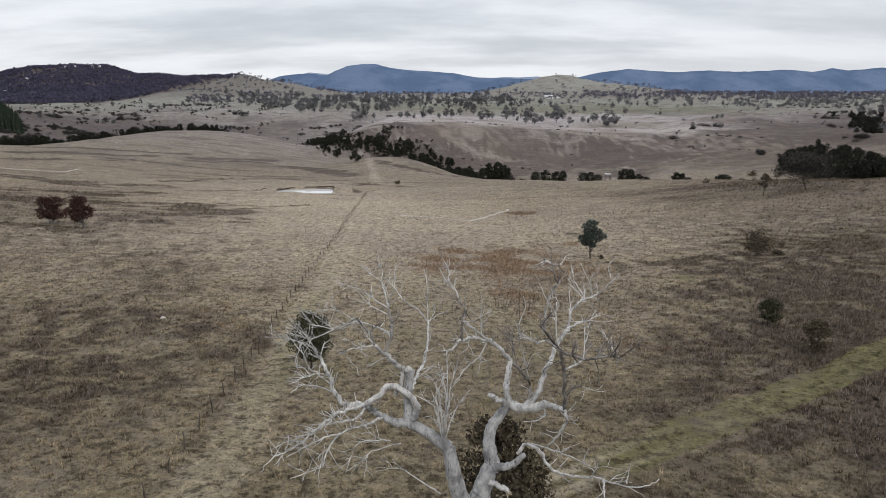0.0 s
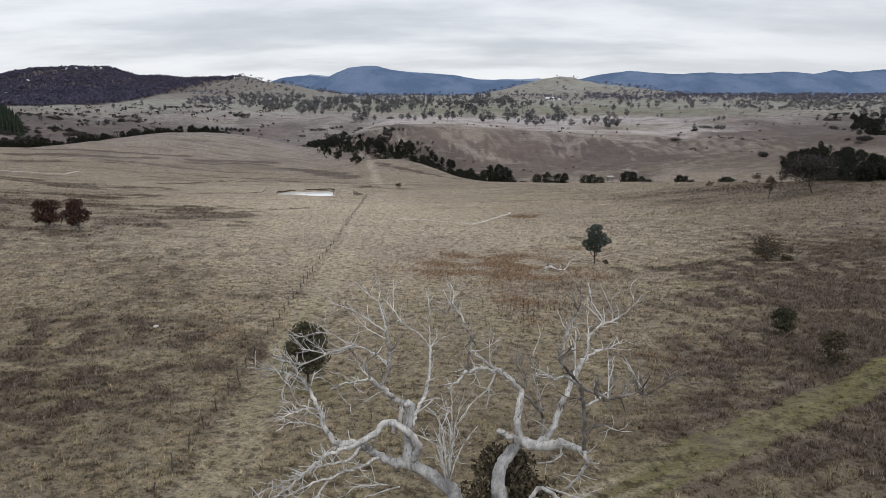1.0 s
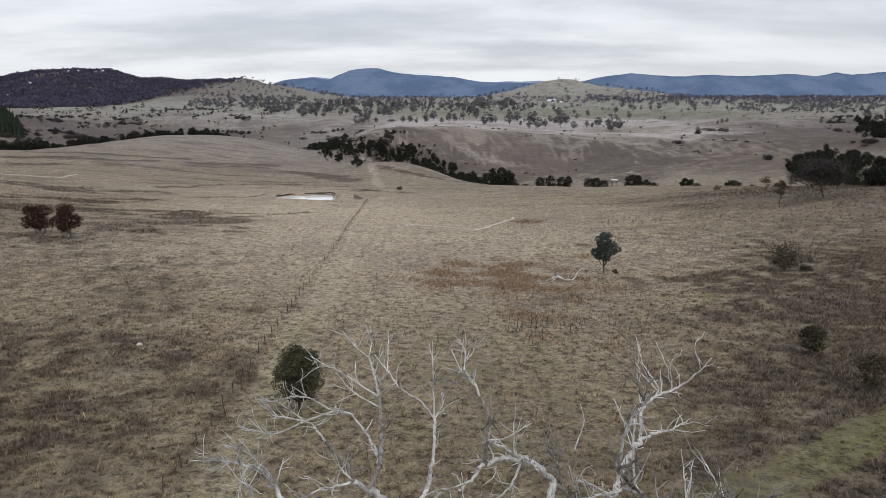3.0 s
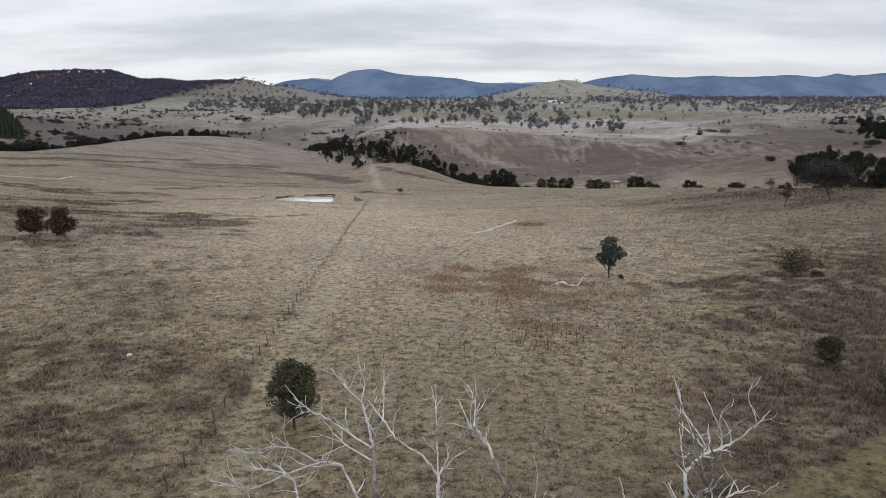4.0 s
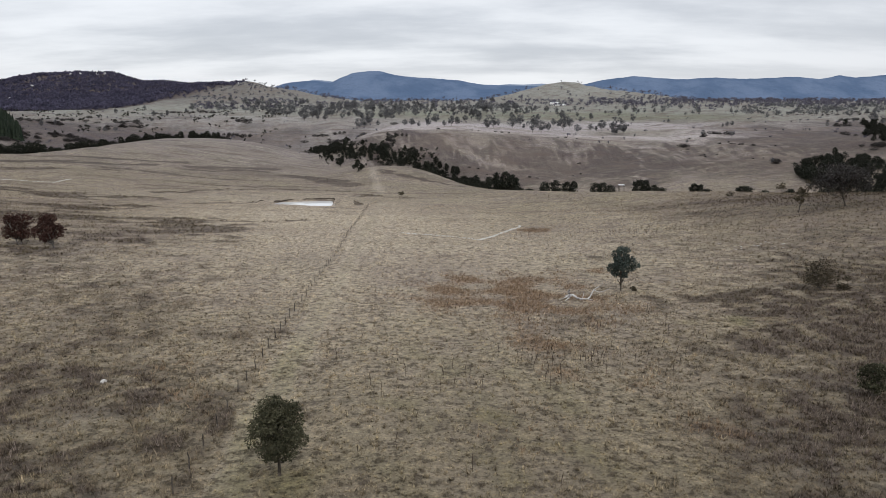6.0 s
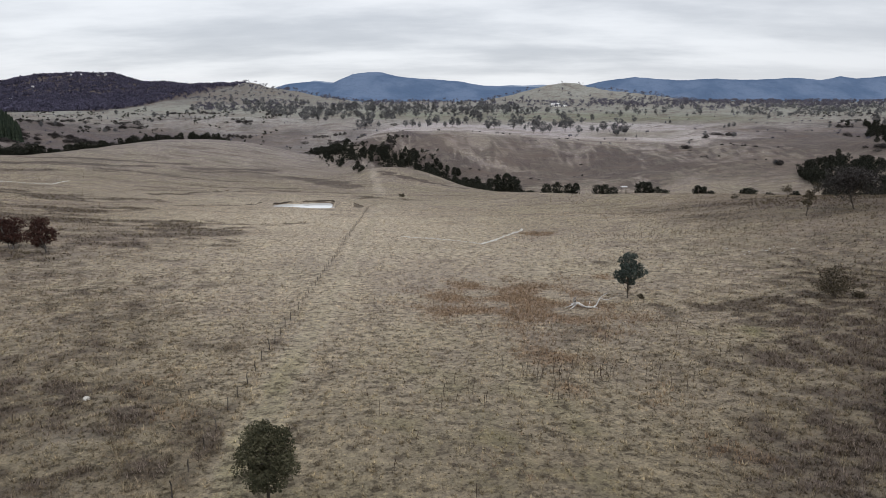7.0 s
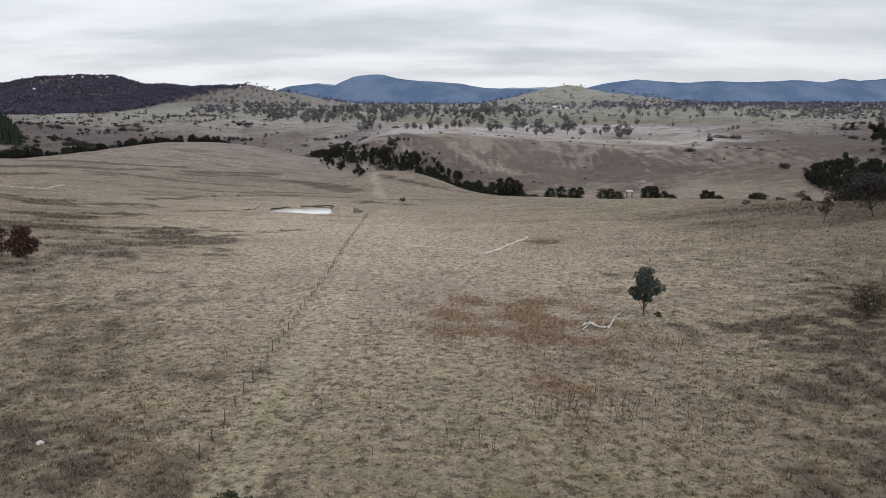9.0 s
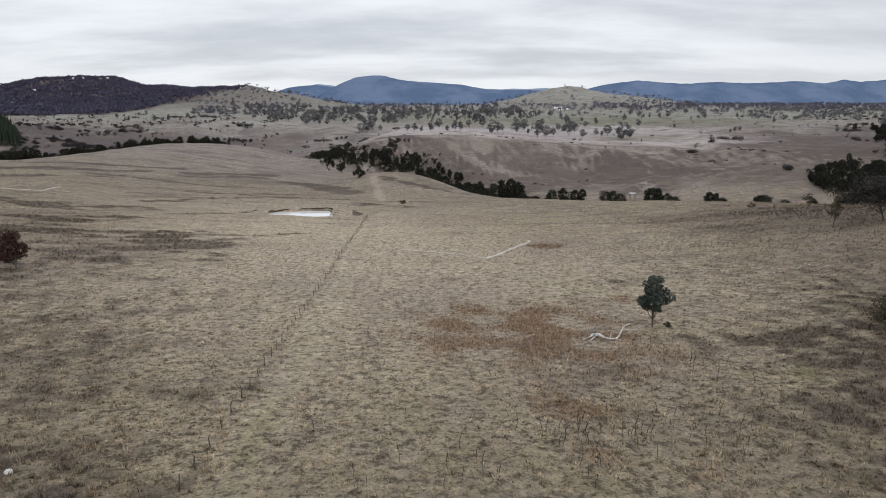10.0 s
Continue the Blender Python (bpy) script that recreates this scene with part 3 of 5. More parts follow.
def range_sheet(y0, y1, rows, level, mat, label):
    az, y = np.linspace(-0.86, 0.86, 520), np.linspace(y0, y1, rows)
    x, yy = az[None] * y[:, None], np.repeat(y[:, None], len(az), 1)
    v = np.stack([x, yy, level(x, yy)], -1).reshape(-1, 3)
    m = len(az)
    i, j = np.meshgrid(np.arange(len(y) - 1), np.arange(m - 1), indexing="ij")
    f = np.stack([i * m + j, i * m + j + 1, (i + 1) * m + j + 1, (i + 1) * m + j], -1).reshape(-1, 4)
    tagged(new("backdrop", mesh_from("backdrop", v, f, mat, True)), label, "mountains", kind="structure")


range_sheet(4050, 4800, 40, range_height, ranges, "far forested mountain ranges on the horizon, haze painted blue")
range_sheet(4815, 4895, 8, lambda x, y: np.interp(x / y, PALE_U, PALE_Z) * smooth(4780, 4880, y) - 5, pale_ranges, "distant ridge behind the ranges, haze painted pale blue")


def dam():
    v, f = [], []
    xs, ys = np.linspace(DAM[0] - 15, DAM[0] + 15, 16), np.linspace(DAM[1] - 11, DAM[1] + 11, 12)
    v = np.array([(x, y, WATER) for y in ys for x in xs])
    i, j = np.meshgrid(np.arange(11), np.arange(15), indexing="ij")
    f = np.stack([i * 16 + j, i * 16 + j + 1, (i + 1) * 16 + j + 1, (i + 1) * 16 + j], -1).reshape(-1, 4)
    f = f[[dam_shape(*v[q].mean(0)[:2]) < 1.3 for q in f]]
    tagged(new("water", mesh_from("water", v, f, dam_water)), "still farm dam water, pale sky reflection partly painted into its colour", "pond", kind="structure")


dam()


def dam_bank():
    """The cut earth faces round the dam: one at the water's edge for the shadow line there, one higher up behind it."""
    bank = tagged(new("dam_bank"), "dark cut earth bank round the farm dam, with a modelled shadow line", "bank")
    for level, tall, thick, a0, a1 in ((1.10, 0.6, 0.5, -22, 200), (1.72, 0.5, 0.7, -35, 215)):
        az = np.radians(np.linspace(a0, a1, 90))
        r_ = np.linspace(2, 45, 800)
        line = []
        for k, a in enumerate(az):
            px, py = DAM[0] + r_ * math.cos(a) * 1.1, DAM[1] + r_ * math.sin(a)
            hit = int(np.argmax(dam_shape(px, py) > level))
            line.append((px[hit], py[hit]))
        line = np.array(line)
        line = line + ripples(line[:, 0], line[:, 1], 6, 4, 91)[:, None] * 0.22
        out = line - np.array(DAM[:2])
        out /= np.linalg.norm(out, axis=1, keepdims=True)
        fade = np.minimum(1, np.minimum(np.arange(90), 89 - np.arange(90)) / 14.0) * (0.8 + 0.25 * ripples(line[:, 0], line[:, 1], 5, 4, 92))
        foot, back = np.minimum(height(*line.T), height(*(line + out).T)) - 0.3, line + out * thick
        top = np.maximum(foot + 0.3, WATER if level < 1.5 else -99) + tall * np.clip(fade, 0.05, 1.2)
        v = np.stack([np.c_[line, foot], np.c_[line + out * 0.25, top], np.c_[back, top - 0.05], np.c_[back + out * 0.8, height(*(back + out * 0.8).T) - 0.3]], 1).reshape(-1, 3)
        i, j = np.meshgrid(np.arange(89), np.arange(3), indexing="ij")
        q = np.stack([i * 4 + j, i * 4 + j + 1, (i + 1) * 4 + j + 1, (i + 1) * 4 + j], -1).reshape(-1, 4)
        child("cut_face", mesh_from("cut_face", v, q, [earth, pasture], False, np.where(np.tile(np.arange(3), 89) == 0, 0, 1)), bank)


dam_bank()


# ---------------------------------------------------------------- the dead gum
def twig(rng, start, way, length, radius, level=1):
    """A crooked twig with forks; gives tubes."""
    count = 6
    pts, p, d = [start], np.array(start, float), way / np.linalg.norm(way)
    for _ in range(count - 1):
        d = d + rng.randn(3) * 0.2 + (0, 0, 0.06)
        d /= np.linalg.norm(d)
        p = p + d * length / (count - 1)
        pts.append(p)
    out = [tube(pts, np.linspace(radius, max(0.007, radius * 0.45), count), 4, rng.randint(9999), 0.0)]
    if level > 0:
        for _ in range(rng.randint(0, 3)):
            k = rng.randint(1, count - 1)
            side = d + rng.randn(3) * 0.8
            out += twig(rng, pts[k], side, length * rng.uniform(0.35, 0.7), radius * 0.65, level - 1)
    return out


dead_tree = tagged(new("dead_tree"), "leafless dead grey gum with twisted bare branches above pasture", "tree")
dead_rng = np.random.RandomState(4)


def grow(kind, r0, r1, twigs, points, wood=wood_grey):
    """One stem or limb of the dead gum through the points, from radius r0 to r1, with twigs along its outer part."""
    count = 5 * len(points)
    knots = np.linspace(0, len(points) - 1, count)
    plain = np.stack([np.interp(knots, np.arange(len(points)), [p[k] for p in points]) for k in range(3)], -1)
    pts = 0.5 * spline(points, count) + 0.5 * plain
    wobble = dead_rng.randn(*pts.shape) * (0.012 if r0 > 0.12 else min(0.03, r0 * 0.35))
    wobble[0] = wobble[-1] = 0
    radii = np.linspace(r0, r1, count)
    pieces = [tube(pts + wobble, radii, 14 if r0 > 0.15 else 7, dead_rng.randint(9999), 0.03)]
    for _ in range(int(twigs * 1.7)):
        k = dead_rng.randint(len(pts) // 4, max(len(pts) // 4 + 1, int(len(pts) * 0.85)))
        t = pts[min(k + 1, len(pts) - 1)] - pts[max(k - 1, 0)]
        t /= np.linalg.norm(t) + 1e-9
        way = t * 0.8 + dead_rng.randn(3) * 0.6 + (0, 0, 0.25)
        pieces += twig(dead_rng, pts[k], way, dead_rng.uniform(0.25, 0.9), max(0.012, min(0.024, radii[k] * 0.7)), 1)
    v, f = joined(pieces)
    child(kind, mesh_from(kind, v, f, wood_stem if kind != "limb" else wood, True), dead_tree, "scorched dark brown branch" if wood is wood_burnt else "")


# the bole splits low into two leaning stems
grow("trunk", 0.62, 0.5, 0, [(1.3, 23.2, float(height(1.3, 23.2)) - 0.3), (1.4, 23.0, 6.6), (1.3, 22.7, 8.6), (1.15, 22.5, 10.2)])
grow("stem", 0.44, 0.36, 0, [(1.1, 22.5, 10.0), (1.0, 22.4, 11.0), (0.88, 22.4, 12.1), (0.65, 22.4, 13.33)])
grow("stem", 0.48, 0.4, 0, [(1.2, 22.55, 10.0), (1.3, 22.6, 11.0), (1.38, 22.66, 12.1), (1.39, 22.7, 13.28)])
grow("stem", 0.33, 0.23, 0, [(0.65, 22.40, 13.31), (0.37, 22.40, 14.40), (0.22, 22.40, 15.38)])
grow("stem", 0.23, 0.18, 0, [(0.22, 22.40, 15.38), (-0.18, 22.45, 15.62), (-0.49, 22.50, 15.86), (-1.27, 22.60, 16.26)])
grow("stem", 0.18, 0.15, 0, [(-1.27, 22.60, 16.26), (-1.25, 22.72, 16.82), (-1.27, 22.85, 17.42), (-1.16, 23.00, 18.12)])
grow("stem", 0.16, 0.12, 1, [(-1.27, 22.60, 16.26), (-1.00, 22.54, 16.57), (-0.89, 22.50, 16.88)])
grow("limb", 0.13, 0.1, 2, [(-0.89, 22.50, 16.88), (-1.13, 22.48, 17.29), (-1.58, 22.46, 17.69), (-2.00, 22.44, 17.74), (-2.25, 22.43, 17.40), (-2.80, 22.40, 17.06)])
grow("stem", 0.18, 0.12, 2, [(-1.27, 22.60, 16.26), (-1.72, 22.68, 16.21), (-2.30, 22.80, 16.44)])
grow("stem", 0.12, 0.1, 2, [(-2.30, 22.80, 16.44), (-2.62, 22.56, 16.79), (-2.80, 22.40, 17.06)])
grow("limb", 0.11, 0.08, 3, [(-2.80, 22.40, 17.06), (-3.30, 22.40, 17.02), (-3.64, 22.40, 17.15)])
grow("limb", 0.09, 0.05, 7, [(-3.64, 22.40, 17.15), (-3.92, 22.59, 17.54), (-4.21, 22.91, 18.27), (-4.64, 23.20, 18.87)])
grow("limb", 0.04, 0.012, 7, [(-4.64, 23.20, 18.87), (-5.14, 23.01, 19.18), (-5.69, 22.81, 19.41), (-6.27, 22.60, 19.53)])
grow("limb", 0.03, 0.012, 5, [(-4.64, 23.20, 18.87), (-4.96, 22.75, 19.66), (-5.36, 22.40, 20.06)])
grow("limb", 0.025, 0.012, 4, [(-4.64, 23.20, 18.87), (-5.04, 23.02, 19.18), (-5.26, 22.76, 18.55), (-5.10, 22.60, 18.19)])
grow("limb", 0.035, 0.012, 6, [(-4.07, 22.90, 17.62), (-4.43, 22.44, 18.21), (-4.71, 22.16, 18.25), (-5.24, 21.60, 18.21)])
grow("limb", 0.03, 0.012, 5, [(-4.16, 22.90, 17.95), (-4.70, 22.64, 18.28), (-4.91, 22.36, 19.03), (-5.12, 22.20, 19.41)])
grow("limb", 0.03, 0.012, 5, [(-3.96, 22.80, 17.33), (-4.45, 22.25, 17.83), (-4.85, 21.81, 18.07), (-5.15, 21.40, 17.99)])
grow("limb", 0.1, 0.06, 2, [(-1.49, 22.70, 18.32), (-1.85, 22.24, 18.87), (-2.30, 21.60, 19.62)])
grow("limb", 0.1, 0.09, 0, [(-1.16, 23.00, 18.12), (-1.49, 22.70, 18.32)])
grow("limb", 0.08, 0.05, 1, [(-1.70, 22.60, 17.32), (-1.45, 22.67, 18.05), (-1.49, 22.70, 18.32)])
grow("limb", 0.05, 0.03, 2, [(-2.30, 21.60, 19.62), (-2.44, 21.59, 20.01), (-2.87, 21.57, 20.58)], wood_burnt)
grow("limb", 0.03, 0.014, 4, [(-2.87, 21.57, 20.58), (-4.05, 25.82, 18.81), (-4.65, 27.60, 17.99)])
grow("limb", 0.035, 0.012, 5, [(-2.30, 21.60, 19.62), (-2.71, 21.39, 19.62), (-3.06, 21.20, 19.63), (-3.41, 21.00, 19.52)])
grow("limb", 0.025, 0.012, 3, [(-2.30, 21.60, 19.62), (-2.62, 21.48, 20.09), (-2.75, 21.40, 20.41)])
grow("limb", 0.05, 0.045, 1, [(-2.01, 21.90, 19.28), (-1.76, 22.00, 19.75)], wood_burnt)
grow("limb", 0.06, 0.05, 2, [(-1.76, 22.00, 19.75), (-1.89, 23.99, 19.49), (-2.23, 26.65, 19.25)], wood_burnt)
grow("limb", 0.04, 0.03, 2, [(-2.23, 26.65, 19.25), (-2.40, 26.96, 19.79), (-2.57, 27.23, 20.26)])
grow("limb", 0.02, 0.01, 3, [(-2.57, 27.23, 20.26), (-3.06, 27.87, 20.37), (-3.56, 28.60, 20.60)])
grow("limb", 0.02, 0.01, 3, [(-2.57, 27.23, 20.26), (-2.55, 27.81, 20.49), (-2.82, 28.60, 20.80)])
grow("limb", 0.03, 0.018, 3, [(-2.23, 26.65, 19.25), (-2.86, 26.76, 19.64), (-3.39, 26.86, 19.98), (-3.76, 26.92, 20.12)])
grow("limb", 0.016, 0.01, 2, [(-3.76, 26.92, 20.12), (-4.53, 28.20, 19.91)])
grow("limb", 0.014, 0.01, 2, [(-3.76, 26.92, 20.12), (-4.24, 27.60, 19.78)])
grow("limb", 0.026, 0.011, 3, [(-2.18, 26.40, 19.04), (-2.85, 26.66, 19.31), (-3.22, 26.82, 19.56), (-3.54, 27.00, 19.92)])
grow("limb", 0.028, 0.02, 1, [(-2.23, 26.65, 19.25), (-2.11, 26.46, 19.83), (-1.94, 26.32, 20.21)])
grow("limb", 0.02, 0.01, 2, [(-1.94, 26.32, 20.21), (-1.95, 26.71, 20.50), (-2.00, 27.41, 21.05)])
grow("limb", 0.018, 0.01, 1, [(-1.94, 26.32, 20.21), (-2.34, 26.69, 20.57)])
grow("limb", 0.035, 0.022, 2, [(-0.60, 26.13, 18.84), (-1.00, 26.19, 19.36), (-1.55, 26.25, 19.68), (-1.94, 26.32, 20.21)])
grow("limb", 0.05, 0.04, 2, [(-0.70, 24.60, 17.79), (-0.60, 25.37, 18.30), (-0.60, 26.13, 18.84)])
grow("limb", 0.06, 0.05, 4, [(-1.14, 22.80, 17.44), (-0.97, 23.67, 17.61), (-0.70, 24.60, 17.79)])
grow("limb", 0.024, 0.01, 2, [(-0.60, 26.13, 18.84), (-0.21, 26.75, 18.96), (0.25, 27.34, 18.93)])
grow("limb", 0.024, 0.01, 3, [(-0.60, 26.13, 18.84), (-0.64, 26.41, 19.72), (-0.66, 26.81, 20.93)])
grow("limb", 0.016, 0.01, 2, [(-0.60, 26.13, 18.84), (-0.37, 26.51, 19.09), (-0.41, 26.80, 19.34)])
grow("limb", 0.04, 0.03, 2, [(-1.76, 22.00, 19.75), (-2.20, 24.13, 19.24), (-3.19, 27.62, 18.23)])
grow("limb", 0.035, 0.03, 2, [(-3.19, 27.62, 18.23), (-3.74, 27.61, 18.33), (-4.65, 27.60, 17.99)])
grow("limb", 0.03, 0.012, 6, [(-4.65, 27.60, 17.99), (-5.59, 27.41, 17.64), (-6.11, 27.30, 17.83), (-6.63, 27.20, 18.02)])
grow("limb", 0.024, 0.012, 5, [(-4.65, 27.60, 17.99), (-5.21, 27.49, 18.19), (-5.56, 27.42, 18.28), (-5.91, 27.30, 18.89)])
grow("limb", 0.02, 0.01, 4, [(-4.65, 27.60, 17.99), (-5.13, 27.60, 18.40), (-5.67, 27.60, 18.84)])
grow("limb", 0.026, 0.02, 2, [(-3.19, 27.62, 18.23), (-3.44, 27.46, 18.36), (-3.85, 27.20, 18.62)])
grow("limb", 0.025, 0.01, 5, [(-3.85, 27.20, 18.62), (-4.37, 27.14, 19.00), (-4.90, 27.10, 19.06), (-5.44, 27.05, 18.92), (-5.97, 27.00, 19.02)])
grow("stem", 0.36, 0.25, 0, [(1.39, 22.70, 13.26), (1.65, 22.91, 13.97), (1.86, 23.02, 14.33), (1.71, 23.20, 14.97)])
grow("stem", 0.23, 0.18, 0, [(1.71, 23.20, 14.97), (1.78, 23.41, 15.56), (2.15, 23.62, 16.03), (2.48, 23.80, 16.40)])
grow("limb", 0.14, 0.1, 1, [(2.48, 23.80, 16.40), (2.40, 24.04, 16.99), (2.48, 24.22, 17.44), (2.57, 24.40, 17.87)])
grow("limb", 0.1, 0.085, 0, [(2.48, 23.80, 16.40), (2.08, 23.60, 16.66), (1.72, 23.40, 16.98)])
grow("limb", 0.09, 0.06, 3, [(2.57, 24.40, 17.87), (2.25, 24.07, 18.41), (1.90, 23.76, 18.85), (1.63, 23.56, 19.04)])
grow("limb", 0.06, 0.05, 4, [(1.63, 23.56, 19.04), (1.14, 23.18, 19.29), (0.65, 22.79, 19.33)])
grow("limb", 0.055, 0.04, 1, [(0.65, 22.79, 19.33), (0.65, 22.63, 19.74), (0.69, 22.48, 20.14)], wood_burnt)
grow("limb", 0.045, 0.03, 3, [(1.63, 23.56, 19.04), (1.34, 23.23, 19.40), (0.69, 22.48, 20.14)])
grow("limb", 0.045, 0.03, 4, [(0.69, 22.48, 20.14), (0.79, 23.17, 20.32), (0.58, 24.00, 20.52)], wood_burnt)
grow("limb", 0.035, 0.022, 3, [(0.58, 24.00, 20.52), (0.44, 24.15, 20.82), (0.18, 24.30, 21.09)])
grow("limb", 0.02, 0.01, 4, [(0.18, 24.30, 21.09), (0.24, 25.11, 21.25), (0.10, 25.78, 21.38)])
grow("limb", 0.022, 0.012, 3, [(0.18, 24.30, 21.09), (-0.02, 24.15, 20.80), (-0.40, 23.97, 21.13)], wood_burnt)
grow("limb", 0.018, 0.01, 2, [(0.18, 24.30, 21.09), (0.13, 24.36, 21.02), (-0.13, 24.80, 21.45)])
grow("limb", 0.02, 0.01, 2, [(0.69, 22.48, 20.14), (1.06, 22.52, 20.16), (1.69, 22.60, 20.50)])
grow("limb", 0.02, 0.01, 2, [(1.38, 23.10, 19.40), (1.35, 23.16, 20.11), (1.39, 23.20, 20.62)])
grow("limb", 0.05, 0.03, 2, [(0.65, 22.79, 19.33), (0.48, 22.65, 19.30), (0.32, 22.46, 19.14), (0.02, 22.20, 19.03)])
grow("limb", 0.035, 0.012, 4, [(1.63, 23.56, 19.04), (1.31, 23.11, 18.58), (0.83, 22.71, 18.35), (0.38, 22.20, 17.94)])
grow("limb", 0.06, 0.045, 5, [(2.57, 24.40, 17.87), (3.02, 24.67, 17.36), (3.44, 24.97, 16.66)], wood_burnt)
grow("limb", 0.045, 0.05, 1, [(3.44, 24.97, 16.66), (3.17, 23.20, 16.67)], wood_burnt)
grow("limb", 0.035, 0.012, 6, [(2.57, 24.40, 17.87), (2.66, 24.31, 18.41), (2.36, 24.20, 18.97)], wood_burnt)
grow("limb", 0.03, 0.012, 5, [(2.84, 24.50, 17.64), (2.60, 24.44, 18.77), (2.05, 24.40, 19.24)], wood_burnt)
grow("limb", 0.022, 0.012, 3, [(3.44, 24.97, 16.66), (3.20, 24.75, 17.60), (3.01, 24.60, 18.25)])
grow("limb", 0.018, 0.014, 1, [(3.12, 23.60, 17.99), (2.73, 22.71, 19.16), (2.56, 21.80, 20.30)])
grow("limb", 0.018, 0.01, 1, [(2.56, 21.80, 20.30), (2.81, 22.12, 20.81), (2.74, 22.30, 21.13)])
grow("limb", 0.19, 0.15, 0, [(2.48, 23.80, 16.40), (2.87, 23.42, 16.43), (3.33, 22.97, 16.65), (3.68, 22.60, 16.97)])
grow("limb", 0.13, 0.08, 2, [(3.68, 22.60, 16.97), (3.98, 22.02, 17.12), (4.20, 21.60, 17.26)])
grow("limb", 0.07, 0.06, 3, [(4.20, 21.60, 17.26), (4.14, 21.49, 17.84), (4.01, 21.30, 18.85), (3.90, 21.16, 19.57)], wood_burnt)
grow("limb", 0.035, 0.02, 2, [(4.20, 21.50, 17.84), (4.40, 21.34, 18.18), (4.66, 21.20, 18.31)], wood_burnt)
grow("limb", 0.02, 0.011, 2, [(4.66, 21.20, 18.31), (5.00, 21.00, 18.24)])
grow("limb", 0.05, 0.035, 3, [(3.90, 21.16, 19.57), (3.45, 20.60, 20.22), (3.02, 20.00, 20.88)], wood_burnt)
grow("limb", 0.035, 0.014, 3, [(3.02, 20.00, 20.88), (3.25, 19.23, 21.58)], wood_burnt)
grow("limb", 0.022, 0.01, 2, [(3.02, 20.00, 20.88), (3.24, 21.59, 20.70)], wood_burnt)
grow("limb", 0.04, 0.025, 3, [(3.90, 21.16, 19.57), (3.30, 20.43, 20.21), (2.88, 19.95, 20.33), (2.60, 19.60, 20.60)])
grow("limb", 0.025, 0.012, 4, [(2.60, 19.60, 20.60), (2.25, 18.96, 20.90)])
grow("limb", 0.05, 0.04, 5, [(3.90, 21.16, 19.57), (4.08, 20.46, 19.70), (4.30, 19.60, 19.92)], wood_burnt)
grow("limb", 0.04, 0.03, 8, [(4.30, 19.60, 19.92), (4.86, 20.06, 19.77), (5.41, 20.51, 19.71), (5.70, 20.76, 19.48)], wood_burnt)
grow("limb", 0.028, 0.011, 5, [(5.70, 20.76, 19.48), (6.06, 20.19, 20.14), (6.24, 19.90, 20.43)], wood_burnt)
grow("limb", 0.022, 0.01, 3, [(5.70, 20.76, 19.48), (5.53, 21.20, 19.77), (5.29, 21.82, 20.24)])
grow("limb", 0.02, 0.01, 3, [(4.30, 19.60, 19.92), (4.43, 20.12, 20.25), (4.56, 20.90, 20.81)])
grow("limb", 0.025, 0.011, 4, [(4.30, 19.60, 19.92), (4.60, 20.24, 20.07), (4.78, 20.60, 20.16)], wood_burnt)
grow("limb", 0.025, 0.011, 5, [(4.84, 20.20, 19.71), (5.14, 20.54, 19.95), (5.50, 20.80, 19.99)], wood_burnt)
grow("limb", 0.12, 0.09, 1, [(3.10, 23.30, 16.62), (3.50, 23.26, 17.16), (3.82, 23.20, 18.26)])
grow("limb", 0.09, 0.06, 1, [(3.82, 23.20, 18.26), (4.16, 23.53, 18.89), (4.45, 23.72, 19.22), (4.65, 23.85, 19.42)])
grow("limb", 0.045, 0.012, 5, [(4.65, 23.85, 19.42), (5.01, 23.81, 19.62), (5.41, 23.77, 19.77), (5.83, 23.72, 20.09)])
grow("limb", 0.05, 0.04, 1, [(4.65, 23.85, 19.42), (4.85, 24.66, 19.79)])
grow("limb", 0.04, 0.03, 3, [(4.85, 24.66, 19.79), (5.10, 24.72, 20.07), (5.34, 24.77, 20.23), (5.65, 24.82, 20.31)])
grow("limb", 0.03, 0.018, 1, [(5.65, 24.82, 20.31), (6.01, 24.79, 20.55), (6.35, 24.76, 20.91)])
grow("limb", 0.018, 0.01, 1, [(6.35, 24.76, 20.91), (6.58, 24.70, 21.27)])
grow("limb", 0.014, 0.01, 1, [(6.35, 24.76, 20.91), (6.32, 24.87, 21.21)])
grow("limb", 0.022, 0.01, 2, [(5.65, 24.82, 20.31), (5.61, 24.83, 20.71), (5.17, 24.84, 21.64)])
grow("limb", 0.025, 0.01, 3, [(5.38, 24.89, 20.21), (5.35, 25.22, 20.37), (5.17, 25.86, 20.65), (5.16, 26.70, 21.18)])
grow("limb", 0.02, 0.01, 1, [(5.38, 24.89, 20.21), (5.01, 25.05, 20.58), (4.80, 25.14, 20.77)])
grow("limb", 0.02, 0.01, 2, [(4.85, 24.66, 19.79), (4.84, 24.99, 20.28), (4.84, 25.20, 20.60)])
grow("limb", 0.045, 0.02, 3, [(3.21, 20.60, 20.41), (3.23, 20.52, 21.19), (3.38, 20.46, 21.77), (3.57, 20.43, 22.10)])
grow("limb", 0.025, 0.01, 4, [(3.57, 20.43, 22.10), (3.41, 20.49, 22.53), (3.14, 20.55, 22.78)], wood_burnt)
grow("limb", 0.02, 0.01, 2, [(3.57, 20.43, 22.10), (3.67, 20.54, 22.39), (3.81, 20.60, 22.50)], wood_burnt)
